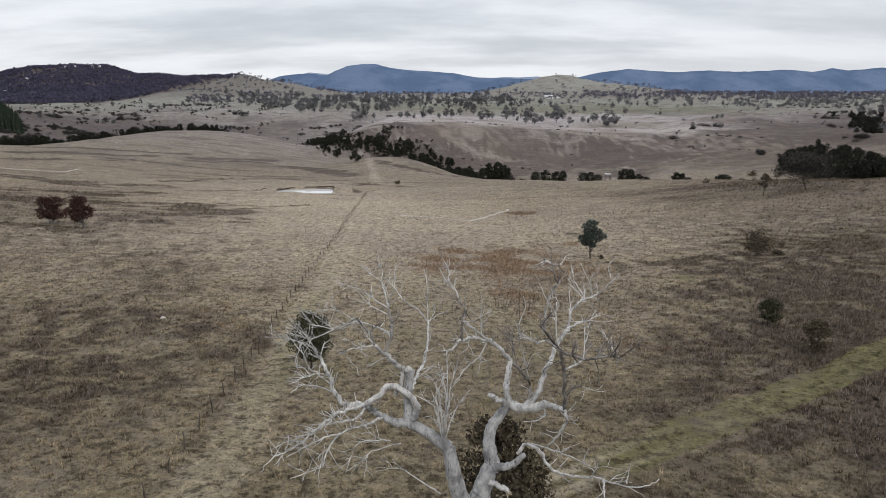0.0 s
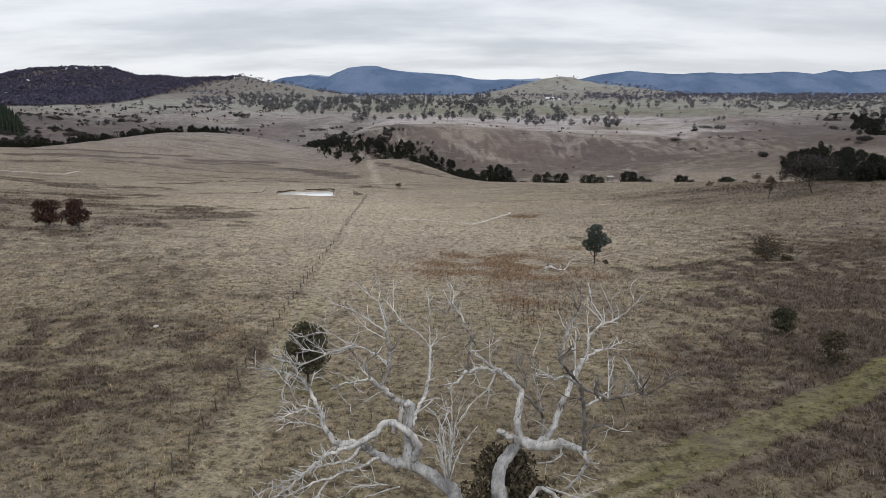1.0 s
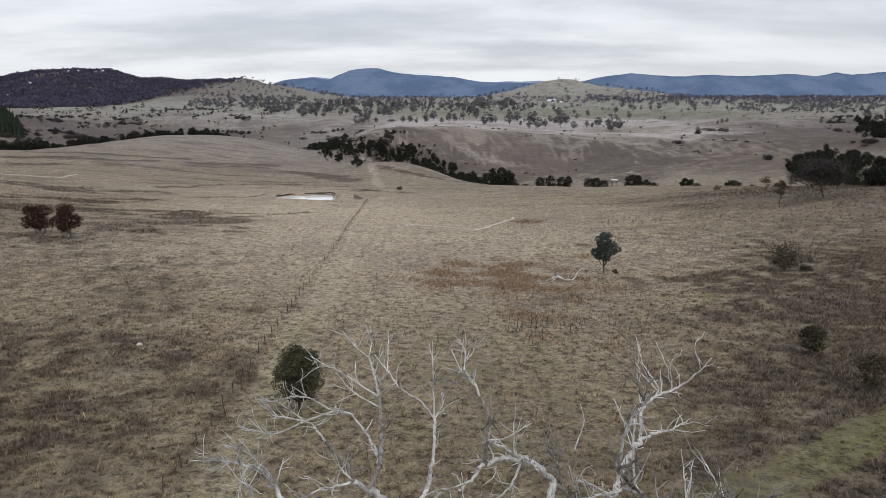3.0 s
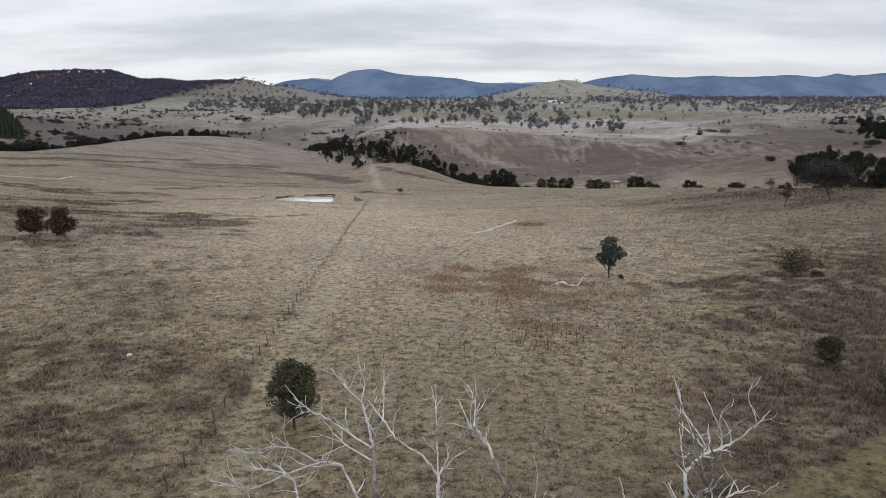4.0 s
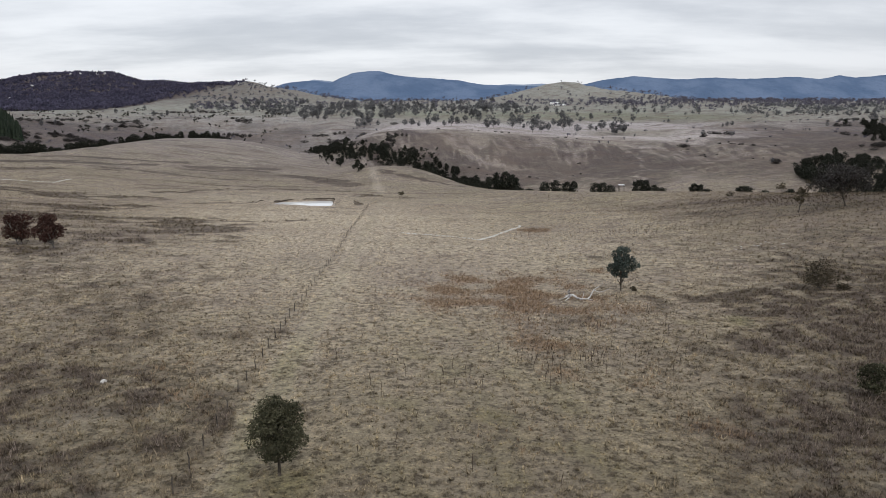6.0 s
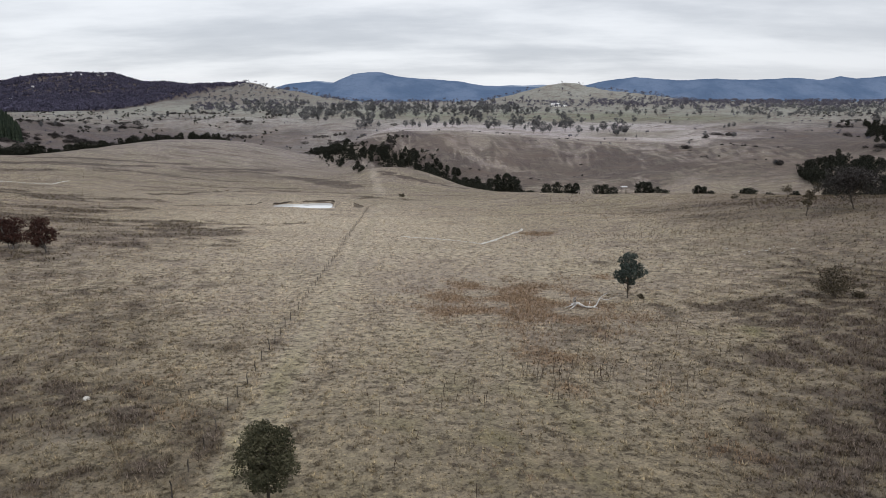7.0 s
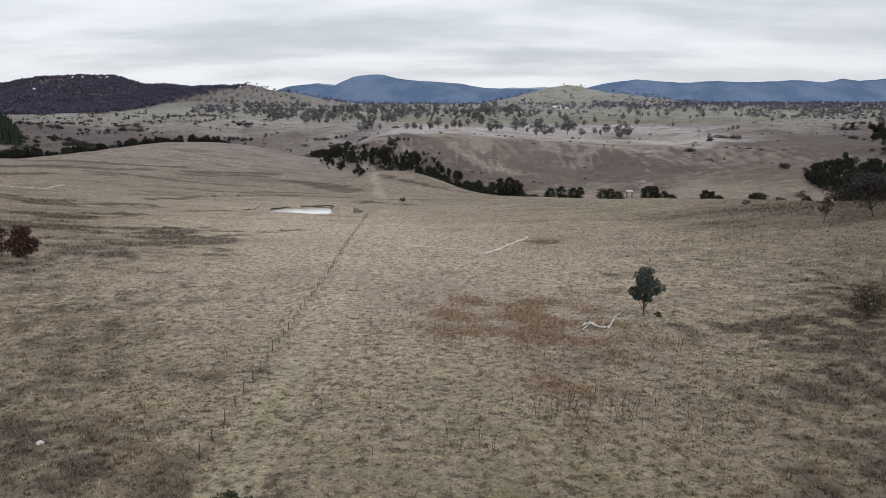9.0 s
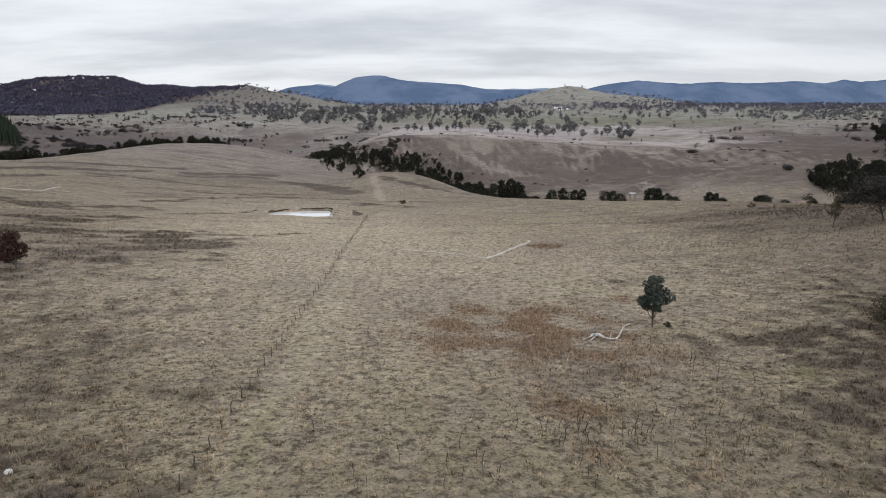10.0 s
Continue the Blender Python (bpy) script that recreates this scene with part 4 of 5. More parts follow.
grow("limb", 0.035, 0.02, 2, [(4.09, 21.30, 18.75), (3.78, 21.45, 19.90), (3.76, 21.60, 21.13)])
grow("limb", 0.04, 0.03, 1, [(4.08, 21.30, 18.85), (4.58, 21.91, 18.80), (4.97, 22.40, 18.80)])
grow("limb", 0.06, 0.05, 2, [(4.20, 21.60, 17.26), (4.20, 21.20, 17.05)])
grow("limb", 0.05, 0.035, 3, [(4.20, 21.20, 17.05), (4.04, 21.58, 16.36), (3.73, 22.00, 15.65)])
grow("limb", 0.035, 0.02, 2, [(3.64, 22.60, 16.83), (3.66, 22.43, 16.63), (3.33, 22.20, 16.53)])
grow("limb", 0.02, 0.012, 1, [(3.33, 22.20, 16.53), (2.81, 22.00, 16.59)])
grow("limb", 0.03, 0.01, 5, [(0.02, 22.50, 15.48), (-0.24, 22.56, 17.34), (0.32, 22.60, 18.62)])
grow("limb", 0.03, 0.01, 5, [(0.02, 22.50, 15.48), (0.12, 22.91, 17.17), (-0.18, 23.20, 18.37)])
grow("limb", 0.03, 0.01, 5, [(0.02, 22.50, 15.48), (0.26, 22.32, 17.67), (0.55, 22.20, 18.99)])
grow("limb", 0.03, 0.01, 5, [(0.02, 22.50, 15.48), (0.49, 22.69, 16.83), (0.98, 22.80, 17.44)])
grow("limb", 0.03, 0.01, 5, [(0.02, 22.50, 15.48), (-0.08, 22.22, 16.85), (-0.43, 22.00, 17.81)])
grow("limb", 0.03, 0.01, 5, [(0.02, 22.50, 15.48), (-0.17, 23.11, 17.30), (-0.75, 23.40, 17.95)])
grow("limb", 0.03, 0.01, 5, [(0.02, 22.50, 15.48), (0.17, 23.20, 17.48), (0.12, 23.60, 18.64)])
grow("limb", 0.03, 0.01, 5, [(0.02, 22.50, 15.48), (-0.32, 21.93, 17.21), (-0.95, 21.60, 17.79)])
# the fan of limbs low on one side
grow("limb", 0.07, 0.012, 12, [(-2.79, 22.4, 17.06), (-3.1, 22.07, 17.1), (-3.68, 21.73, 17.05), (-4.16, 21.38, 16.82), (-4.48, 21.03, 16.6), (-5.02, 20.66, 16.31), (-5.61, 20.33, 16.17), (-5.93, 19.96, 15.87)])
grow("limb", 0.06, 0.012, 9, [(-2.2, 22.75, 16.4), (-2.61, 21.9, 16.55), (-3.32, 21.28, 16.62), (-4.17, 20.89, 16.51), (-5.2, 20.43, 16.12)])
grow("limb", 0.055, 0.012, 9, [(-2.7, 22.5, 16.95), (-3.1, 21.93, 16.74), (-3.97, 21.55, 16.73), (-4.73, 21.12, 16.55), (-5.69, 20.68, 16.3)])
grow("limb", 0.041, 0.011, 7, [(-3.53, 21.35, 16.54), (-3.96, 20.88, 16.02), (-4.05, 20.47, 15.73), (-5.01, 20.09, 15.55)])
grow("limb", 0.032, 0.011, 6, [(-1.85, 21.64, 16.05), (-2.13, 21.35, 16.25), (-2.92, 21.02, 16.31), (-3.25, 20.49, 15.51)])
grow("limb", 0.027, 0.011, 5, [(-1.49, 21.99, 15.77), (-2.48, 21.69, 15.64), (-2.76, 21.37, 15.48), (-3.34, 21.04, 15.22)])
grow("limb", 0.036, 0.011, 2, [(-0.09, 22.29, 13.56), (-0.88, 21.96, 14.35), (-1.48, 21.6, 15.0), (-2.29, 21.16, 15.31)])
grow("stem", 0.153, 0.1, 0, [(1.84, 22.42, 14.54), (2.25, 22.25, 14.7), (2.6, 22.1, 14.93), (2.87, 21.99, 15.32)])
grow("limb", 0.108, 0.08, 0, [(1.68, 22.3, 14.03), (2.04, 22.18, 13.95), (2.29, 22.06, 13.9), (2.32, 21.95, 13.85)])
grow("limb", 0.072, 0.015, 9, [(2.67, 22.18, 15.25), (3.0, 22.02, 15.74), (3.4, 21.72, 15.59), (3.78, 21.33, 15.11), (4.44, 21.05, 15.05), (5.14, 20.81, 15.2), (5.7, 20.52, 15.11), (6.51, 20.25, 15.09), (7.1, 20.09, 15.53)])
grow("limb", 0.036, 0.011, 5, [(3.14, 21.99, 15.76), (3.79, 21.51, 15.79), (4.68, 21.0, 15.66), (5.06, 20.5, 15.54)])
grow("limb", 0.041, 0.025, 1, [(5.36, 20.44, 15.28), (5.36, 20.28, 15.07), (5.35, 20.12, 14.8)])
grow("limb", 0.027, 0.011, 0, [(6.09, 20.23, 15.29), (6.14, 20.12, 16.1)])
grow("limb", 0.023, 0.011, 0, [(4.69, 20.58, 15.9), (4.81, 20.49, 16.4)])


# ---------------------------------------------------------------- leafy trees and shrubs
def leaves(rng, centres, radii, count, size, droop=0.25):
    """Small folded leaf sprays in clumps round the centres: four corners each."""
    pick = rng.choice(len(centres), count, p=radii**2 / (radii**2).sum())
    way = rng.randn(count, 3)
    way /= np.linalg.norm(way, axis=1, keepdims=True)
    p = centres[pick] + way * (radii[pick] * rng.uniform(0.35, 1.05, count) ** 0.6)[:, None] * (1, 1, 0.8)
    a = rng.randn(count, 3) + (0, 0, -droop)
    a /= np.linalg.norm(a, axis=1, keepdims=True)
    b = np.cross(a, rng.randn(count, 3))
    b /= np.linalg.norm(b, axis=1, keepdims=True) + 1e-9
    s = size * rng.uniform(0.6, 1.5, count)[:, None]
    v = np.stack([p - a * s, p + b * s * 0.45, p + a * s, p - b * s * 0.45], 1).reshape(-1, 3)
    k = np.arange(count)[:, None] * 4
    return v, np.concatenate([k + [0, 1, 2], k + [0, 2, 3]], 1).reshape(-1, 3)


def tree_shape(seed, tall, wide, clear=0.3, clumps=16, count=1500, size=0.25, lean=0.05, flat=False, stems=1, limbs=1.0):
    """Trunk with limbs, and a ragged crown of leaf clumps; base at the origin."""
    rng = np.random.RandomState(seed)
    wood, centres = [], []
    r = 0.022 * tall + 0.03
    for s in range(stems):
        a = rng.uniform(0, 6.28)
        foot = np.array([math.cos(a), math.sin(a), 0]) * (0.0 if stems == 1 else 0.05 * wide)
        top = np.array([rng.randn() * lean * tall, rng.randn() * lean * tall, tall * 0.8]) + foot * 5
        mid = foot + (top - foot) * 0.5 + rng.randn(3) * 0.04 * tall
        line = spline([foot - (0, 0, 0.3), foot + (0, 0, 0.02), mid, top], 9)
        wood.append(tube(line, np.linspace(r, r * 0.25, 9), 7, seed, 0.08))
        for _ in range(clumps // stems):
            up, a, out = rng.uniform(-1, 1), rng.uniform(0, 6.28), rng.uniform(0.1, 1) ** 0.5
            out *= 0.41 * wide * (1 - abs(up) ** 2.1) ** 0.5 * (1 - 0.18 * up)
            body = tall * (1 - clear) / 2
            c = np.array([math.cos(a) * out, math.sin(a) * out, tall * clear + body + up * body * 0.85]) + foot * 3
            if flat:
                c[2] = tall * rng.uniform(0.52, 0.92) - 0.016 * (c[0] ** 2 + c[1] ** 2)
            centres.append(c)
            if rng.uniform() > limbs:
                continue
            k = int(np.argmin(np.abs(line[:8, 2] - max(clear * tall * 0.8, c[2] - 0.2 * tall))))
            if flat:
                k = rng.randint(4, 8)
                if rng.uniform() < 0.5:
                    continue
            wood.append(tube(spline([line[k], (line[k] + c) / 2 + (0, 0, -0.05 * tall), c], 5), np.linspace(r * 0.45, r * 0.12, 5), 4, seed, 0.0))
    centres = np.array(centres)
    radii = wide * rng.uniform(0.10, 0.20, len(centres)) * (1.25 if clumps < 20 else 1.0)
    return joined(wood), leaves(rng, centres, radii, count, size)


def plant(kind, name, trunk_mesh, crown_mesh, x, y, turn, scale, label, category, group=""):
    ob = tagged(new(kind), label, category, group)
    child("trunk", trunk_mesh, ob)
    child("crown", crown_mesh, ob)
    ob.matrix_world = Matrix.LocRotScale((x, y, float(height(x, y)) - 0.02), Euler((0, 0, turn)), (scale, scale, scale))
    return ob


def shape_meshes(name, leaf, wood, **shape):
    w, c = tree_shape(**shape)
    return mesh_from(name + "_trunk", *w, wood, True), mesh_from(name + "_crown", *c, leaf)


scrub_leaf = foliage("brown_violet_scrub_leaf", (0.026, 0.023, 0.023), (0.082, 0.074, 0.070))

# single trees and shrubs of the paddock
single = [
    # kind, x, y, seed, tall, wide, clear, clumps, count, size, leaf, label, category
    ("young_gum", -12.9, 62.6, 11, 6.3, 4.2, 0.19, 60, 13000, 0.095, gum_leaf, "dense dark green young gum beside the fence line", "tree"),
    ("gum_sapling", 28.7, 129.3, 12, 7.7, 5.2, 0.30, 24, 3600, 0.19, grey_leaf, "blue-grey young gum with thin trunk in open pasture", "tree"),
    ("bare_shrub", 57.4, 119.9, 13, 5.0, 6.6, 0.12, 50, 2400, 0.14, brown_leaf, "sparse brown thorny shrub in dry grass", "shrub"),
    ("small_bush", 60.2, 118.3, 14, 2.0, 2.6, 0.05, 8, 400, 0.14, brown_leaf, "small low brown bush in dry grass", "shrub"),
    ("small_bush", 30.6, 128.4, 15, 0.7, 1.4, 0.02, 6, 260, 0.12, brown_leaf, "low dark bush at the foot of a young gum", "shrub"),
    ("green_bush", 38.7, 76.6, 16, 3.6, 2.9, 0.15, 44, 2400, 0.12, gum_leaf, "rounded dark green bush beside the grassy track", "shrub"),
    ("dark_bush", 38.1, 65.7, 17, 3.9, 3.2, 0.12, 40, 1800, 0.13, brown_leaf, "dark brown-green bush beside the grassy track", "shrub"),
    ("slender_tree", 101.7, 214.9, 18, 7.6, 3.6, 0.35, 12, 700, 0.25, brown_leaf, "slender brown-leaved tree on the paddock edge", "tree"),
    ("bare_shrub", 119.3, 262.0, 19, 4.6, 4.2, 0.2, 10, 260, 0.25, brown_leaf, "thin grey-brown shrub on the paddock edge", "shrub"),
    ("bare_shrub", 127.0, 259.4, 20, 5.2, 4.2, 0.2, 10, 260, 0.25, brown_leaf, "thin grey-brown shrub on the paddock edge", "shrub"),
    ("small_bush", 108.4, 280.0, 21, 2.0, 3.0, 0.05, 8, 250, 0.2, brown_leaf, "small dark bush on the paddock edge", "shrub"),
    ("hawthorn", -102.8, 176.1, 22, 7.4, 7.4, 0.2, 56, 3600, 0.24, russet_leaf, "round russet-leaved hawthorn standing in dark scrub", "tree"),
    ("hawthorn", -93.0, 173.8, 23, 8.2, 7.4, 0.22, 56, 3600, 0.24, russet_leaf, "round russet-leaved hawthorn with pale bare stems", "tree"),
]
paddock_edge = [
    ("spreading_tree", 116.5, 216.0, 24, 12.0, 15.5, 0.28, 60, 5200, 0.30, scrub_leaf, "large dark spreading tree with forked trunk", "tree"),
    ("brush_tree", 2.8, 30.4, 25, 8.9, 5.6, 0.06, 46, 8000, 0.13, brown_leaf, "brown-green leafy tree growing behind the dead gum", "tree"),
    ("round_bush", -69.4, 538.2, 26, 9.0, 9.5, 0.12, 20, 1100, 0.5, dark_leaf, "round dark bush on the grassy spur", "tree"),
    ("round_bush", -31.3, 552.0, 27, 8.5, 10.0, 0.12, 20, 1100, 0.5, dark_leaf, "round dark bush on the grassy spur", "tree"),
    ("shrub", -26.0, 395.0, 28, 1.8, 4.0, 0.02, 8, 250, 0.3, brown_leaf, "low dark shrub on grazed pasture", "shrub"),
]
for kind, x, y, seed, tall, wide, clear, clumps, count, size, leaf, label, category in single + paddock_edge:
    stems = 2 if kind in ("bare_shrub", "spreading_tree", "hawthorn") else 1
    t, c = shape_meshes(kind, leaf, wood_pale if kind == "hawthorn" else wood_dark, seed=seed, tall=tall, wide=wide, clear=clear, clumps=clumps, count=count, size=size, stems=stems, flat=kind == "spreading_tree")
    plant(kind, kind, t, c, x, y, seed * 1.7, 1.0, label, category)


# creek-side bushes whose tops rise over the brow of the paddock
creek_shapes = [shape_meshes("creek_bush", dark_leaf, wood_dark, seed=40 + k, tall=10, wide=w, clear=0.0, clumps=70, count=1050, size=0.52, limbs=0.12) for k, w in enumerate((7.0, 9.0, 12.0))]
scrub_shapes = [shape_meshes("scrub", scrub_leaf, wood_dark, seed=50 + k, tall=8, wide=w, clear=0.0, clumps=50, count=800, size=0.5, limbs=0.15) for k, w in enumerate((10.0, 13.0, 16.0))]
CREEK = [
    # pairs across the valley: bearing (x over y), distance ahead, height, shape
    (0.068, 462, 11.5, 0), (0.080, 468, 13.0, 0), (0.090, 470, 12.0, 1), (0.135, 430, 6.5, 2), (0.150, 432, 8.5, 1), (0.166, 428, 8.0, 1),
    (0.176, 425, 8.5, 0), (0.205, 400, 6.0, 2), (0.216, 402, 7.0, 1), (0.228, 400, 6.0, 2), (0.266, 385, 9.0, 1), (0.276, 388, 9.5, 0),
    (0.288, 380, 6.5, 1), (0.300, 382, 6.0, 2), (0.343, 368, 8.5, 0), (0.352, 366, 8.0, 0), (0.361, 364, 6.0, 1), (0.408, 350, 7.5, 1), (0.416, 348, 7.5, 2), (0.440, 345, 6.5, 2), (0.475, 330, 6.5, 1),
]
rng = np.random.RandomState(31)
for u, y, tall, k in CREEK:
    t, c = creek_shapes[k]
    plant("creek_bush", "creek_bush", t, c, u * y, y, rng.uniform(0, 6.28), tall / 10, "dark green dense bush growing along the creek", "shrub", "creek bushes")

# the dark thicket that fills the gully
def along(line, t):
    """The place at t, 0 to 1, along a line of places."""
    p = np.array(line, float)
    d = np.concatenate([[0], np.cumsum(np.hypot(*np.diff(p, axis=0).T))])
    return np.interp(t * d[-1], d, p[:, 0]), np.interp(t * d[-1], d, p[:, 1])


GULLY = [(-205, 1040), (-170, 920), (-138, 800), (-112, 762), (-75, 740), (-35, 722), (-12, 690)]
RAVINE = [(-76, 735), (-72, 752), (-67, 772), (-64, 792)]
THICKET = "dark evergreen tree in the creek gully thicket"
made = 0
while made < 105:
    y = rng.uniform(470, 690)
    d = rng.uniform(float(np.interp(y, (470, 650), (22, 36))), float(np.interp(y, (470, 650), (78, 80))))
    x = float(np.interp(y, EDGE_Y, EDGE_X)) + d / 0.75 + rng.uniform(-6, 6)
    t, c = creek_shapes[rng.randint(3)]
    plant("thicket_tree", "thicket_tree", t, c, x, y, rng.uniform(0, 6.28), rng.uniform(0.35, 1.0), THICKET, "tree", "gully thicket trees")
    made += 1
for _ in range(190):
    x, y = along(GULLY, rng.uniform(0, 1) ** 0.6)
    t, c = creek_shapes[rng.randint(3)]
    plant("thicket_tree", "thicket_tree", t, c, float(x) + 6 + rng.randn() * 6, float(y) + rng.randn() * 11, rng.uniform(0, 6.28), rng.uniform(0.35, 0.8), THICKET, "tree", "gully thicket trees")
for line, count, wide, s0, s1 in ((RAVINE, 26, 4.0, 0.3, 0.6), ([(-110, 787), (-93, 790)], 9, 2.0, 0.2, 0.35), ([(-222, 1150), (-184, 1190)], 12, 5.0, 0.35, 0.6), ([(-60, 800), (-48, 786)], 5, 3.0, 0.2, 0.4), ([(-330, 1160), (-380, 1185)], 14, 8.0, 0.4, 0.8)):
    for _ in range(count):
        x, y = along(line, rng.uniform(0, 1))
        t, c = scrub_shapes[rng.randint(3)]
        plant("ravine_bush", "ravine_bush", t, c, float(x) + rng.randn() * wide, float(y) + rng.randn() * wide, rng.uniform(0, 6.28), rng.uniform(s0, s1), "brown-green bush in a side ravine", "shrub", "ravine bushes")

# the dark wood beside the spreading tree, down the slope
made = 0
while made < 290:
    u, y = rng.uniform(0.475, 0.78), rng.uniform(262, 640)
    if y > 628 - 900 * max(0, u - 0.56) - 500 * max(0, 0.53 - u) + 10 * rng.randn() or y < 620 - 2300 * max(0, u - 0.475) or beyond(u * y, y) < 20:
        continue
    t, c = creek_shapes[rng.randint(3)]
    plant("slope_tree", "slope_tree", t, c, u * y, y, rng.uniform(0, 6.28), rng.uniform(0.5, 1.0), "dark green tree in the wood on the slope", "tree", "slope wood trees")
    made += 1

# dark clumps on the eastern hillside
for x, y, count, wide in ((666, 1109, 14, 16), (612, 1010, 7, 9), (585, 948, 12, 12), (523, 873, 8, 9), (560, 900, 8, 9), (434, 700, 9, 6), (452, 716, 6, 6), (760, 1240, 10, 16)):
    for _ in range(count):
        t, c = creek_shapes[rng.randint(3)]
        plant("hill_tree", "hill_tree", t, c, x + rng.randn() * wide, y + rng.randn() * wide * 0.7, rng.uniform(0, 6.28), rng.uniform(0.5, 1.0), "dark green tree in a clump on the hillside", "tree", "hillside clump trees")

# more of it along the brow
made = 0
while made < 26:
    u, y = rng.uniform(0.60, 0.80), rng.uniform(215, 330)
    if not 0 < beyond(u * y, y) < 30:
        continue
    t, c = creek_shapes[rng.randint(3)]
    plant("slope_tree", "slope_tree", t, c, u * y, y, rng.uniform(0, 6.28), rng.uniform(0.4, 0.75), "dark green tree in the wood on the slope", "tree", "slope wood trees")
    made += 1

# the tree line behind the spur's crest
for k in range(190):
    u = -0.67 + 0.36 * (k + rng.uniform(-0.5, 0.5)) / 190
    y = 545 + max(0, u + 0.63) * 1290 + rng.uniform(0, 38)
    if float(ripples(u * 400, 0, 12, 4, 71)) < -0.9:
        continue
    t, c = creek_shapes[rng.randint(3)]
    plant("ridge_tree", "ridge_tree", t, c, u * y, y, rng.uniform(0, 6.28), rng.uniform(0.4, 1.1), "dark tree in the line behind the spur", "tree", "trees behind the spur")

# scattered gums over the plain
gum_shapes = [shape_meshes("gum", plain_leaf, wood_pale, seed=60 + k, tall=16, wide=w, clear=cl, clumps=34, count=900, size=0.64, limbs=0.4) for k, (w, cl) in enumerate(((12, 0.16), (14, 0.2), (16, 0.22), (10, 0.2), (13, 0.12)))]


def gum(x, y, s):
    t, c = gum_shapes[rng.randint(len(gum_shapes))]
    plant("gum_tree", "gum_tree", t, c, x, y, rng.uniform(0, 6.28), s, "grey-green gum tree scattered on open grassland", "tree", "gums on the plain")


# gums on the terrace and the open plain: x, y, size
TERRACE_a = [(4, 918, 0.84), (12, 931, 0.76), (31, 1282, 0.79), (44, 1305, 1.34), (56, 1276, 1.18), (53, 944, 1.06), (62, 959, 0.88), (74, 1040, 0.64), (92, 1011, 1.14), (117, 1145, 1.18), (105, 980, 0.50), (109, 912, 1.31), (123, 928, 0.96), (157, 1232, 0.89), (141, 991, 0.72), (175, 1168, 0.73), (164, 1000, 1.55), (182, 1058, 0.99), (177, 967, 0.70), (233, 1241, 0.65), (201, 997, 0.62), (204, 973, 0.51), (218, 1001, 0.94), (219, 925, 1.46), (377, 1555, 0.99), (237, 955, 1.01), (338, 1290, 0.82), (441, 1753, 1.11), (436, 1650, 0.88), (440, 1630, 0.69)]
TERRACE_b = [(497, 1697, 0.73), (517, 1698, 0.91), (278, 1514, 0.63), (271, 1336, 0.84), (151, 1812, 1.68), (171, 1793, 1.30), (90, 1634, 1.68), (79, 1823, 1.88), (11, 1669, 1.54), (35, 1830, 1.41), (125, 2657, 2.06), (172, 2723, 1.97), (185, 1662, 0.86), (209, 1694, 1.05), (239, 1708, 1.06), (265, 1718, 0.89), (223, 1378, 1.00)]
# gums on the western rise
HILLSIDE_a = [(-634, 2192, 2.11), (-748, 2418, 1.56), (-658, 2149, 1.16), (-605, 2122, 2.27), (-454, 1638, 1.22), (-568, 2092, 2.79), (-571, 2158, 2.53), (-429, 1681, 2.14), (-411, 1688, 1.96), (-340, 1488, 2.19), (-545, 2519, 2.39), (-462, 2220, 1.40), (-497, 2483, 1.04), (-269, 1423, 1.49), (-318, 1740, 2.36), (-246, 1440, 1.20), (-265, 1629, 1.69), (-302, 1956, 1.42), (-275, 1345, 1.27), (-265, 1372, 1.00), (-246, 1328, 0.69), (-231, 1323, 0.83), (-205, 1363, 0.85), (-157, 1238, 1.02), (-149, 1259, 0.91), (-144, 1279, 1.45), (-237, 1716, 1.42), (-279, 2119, 1.54), (-160, 1307, 1.08), (-124, 1248, 0.64)]
HILLSIDE_b = [(-117, 1321, 0.95), (-106, 1327, 0.82), (-131, 1773, 1.28), (-71, 1514, 1.09), (-58, 944, 0.58), (-48, 933, 0.67), (-39, 929, 0.47), (-27, 961, 0.88), (-17, 995, 0.91), (-5, 915, 0.47), (-121, 1845, 1.33), (-175, 1649, 1.36), (-173, 1794, 1.48), (-199, 2441, 1.51), (-67, 1797, 1.29), (-53, 1797, 0.74), (-40, 1889, 1.17)]
# lone gums
OUTLIERS_a = [(309, 858, 0.42), (277, 819, 0.26), (342, 854, 0.42), (416, 1054, 0.52), (409, 1053, 0.40), (425, 1059, 0.47), (293, 640, 0.32), (553, 1032, 0.42), (816, 1435, 0.93), (703, 1225, 0.44), (885, 1493, 0.89), (992, 1640, 0.89), (672, 1485, 0.67), (233, 882, 0.23), (358, 1600, 0.51), (922, 1668, 0.88), (397, 1272, 0.41), (561, 1575, 0.69), (-603, 1474, 0.65), (-545, 1289, 0.43), (-680, 1365, 0.47), (-670, 1295, 0.30), (-806, 1701, 0.77), (-670, 1839, 1.21), (-578, 1623, 0.71), (-692, 2012, 0.88), (-683, 2032, 1.10), (-669, 2040, 1.33), (-613, 1646, 0.72), (-871, 2011, 0.68)]
OUTLIERS_b = [(-465, 1473, 0.63)]
for x, y, s_ in (*TERRACE_a, *TERRACE_b, *HILLSIDE_a, *HILLSIDE_b, *OUTLIERS_a, *OUTLIERS_b):
    gum(x, y, min(s_ * 1.05, 1.5))

# more of them farther back, thinning out towards the green flats
made = 0
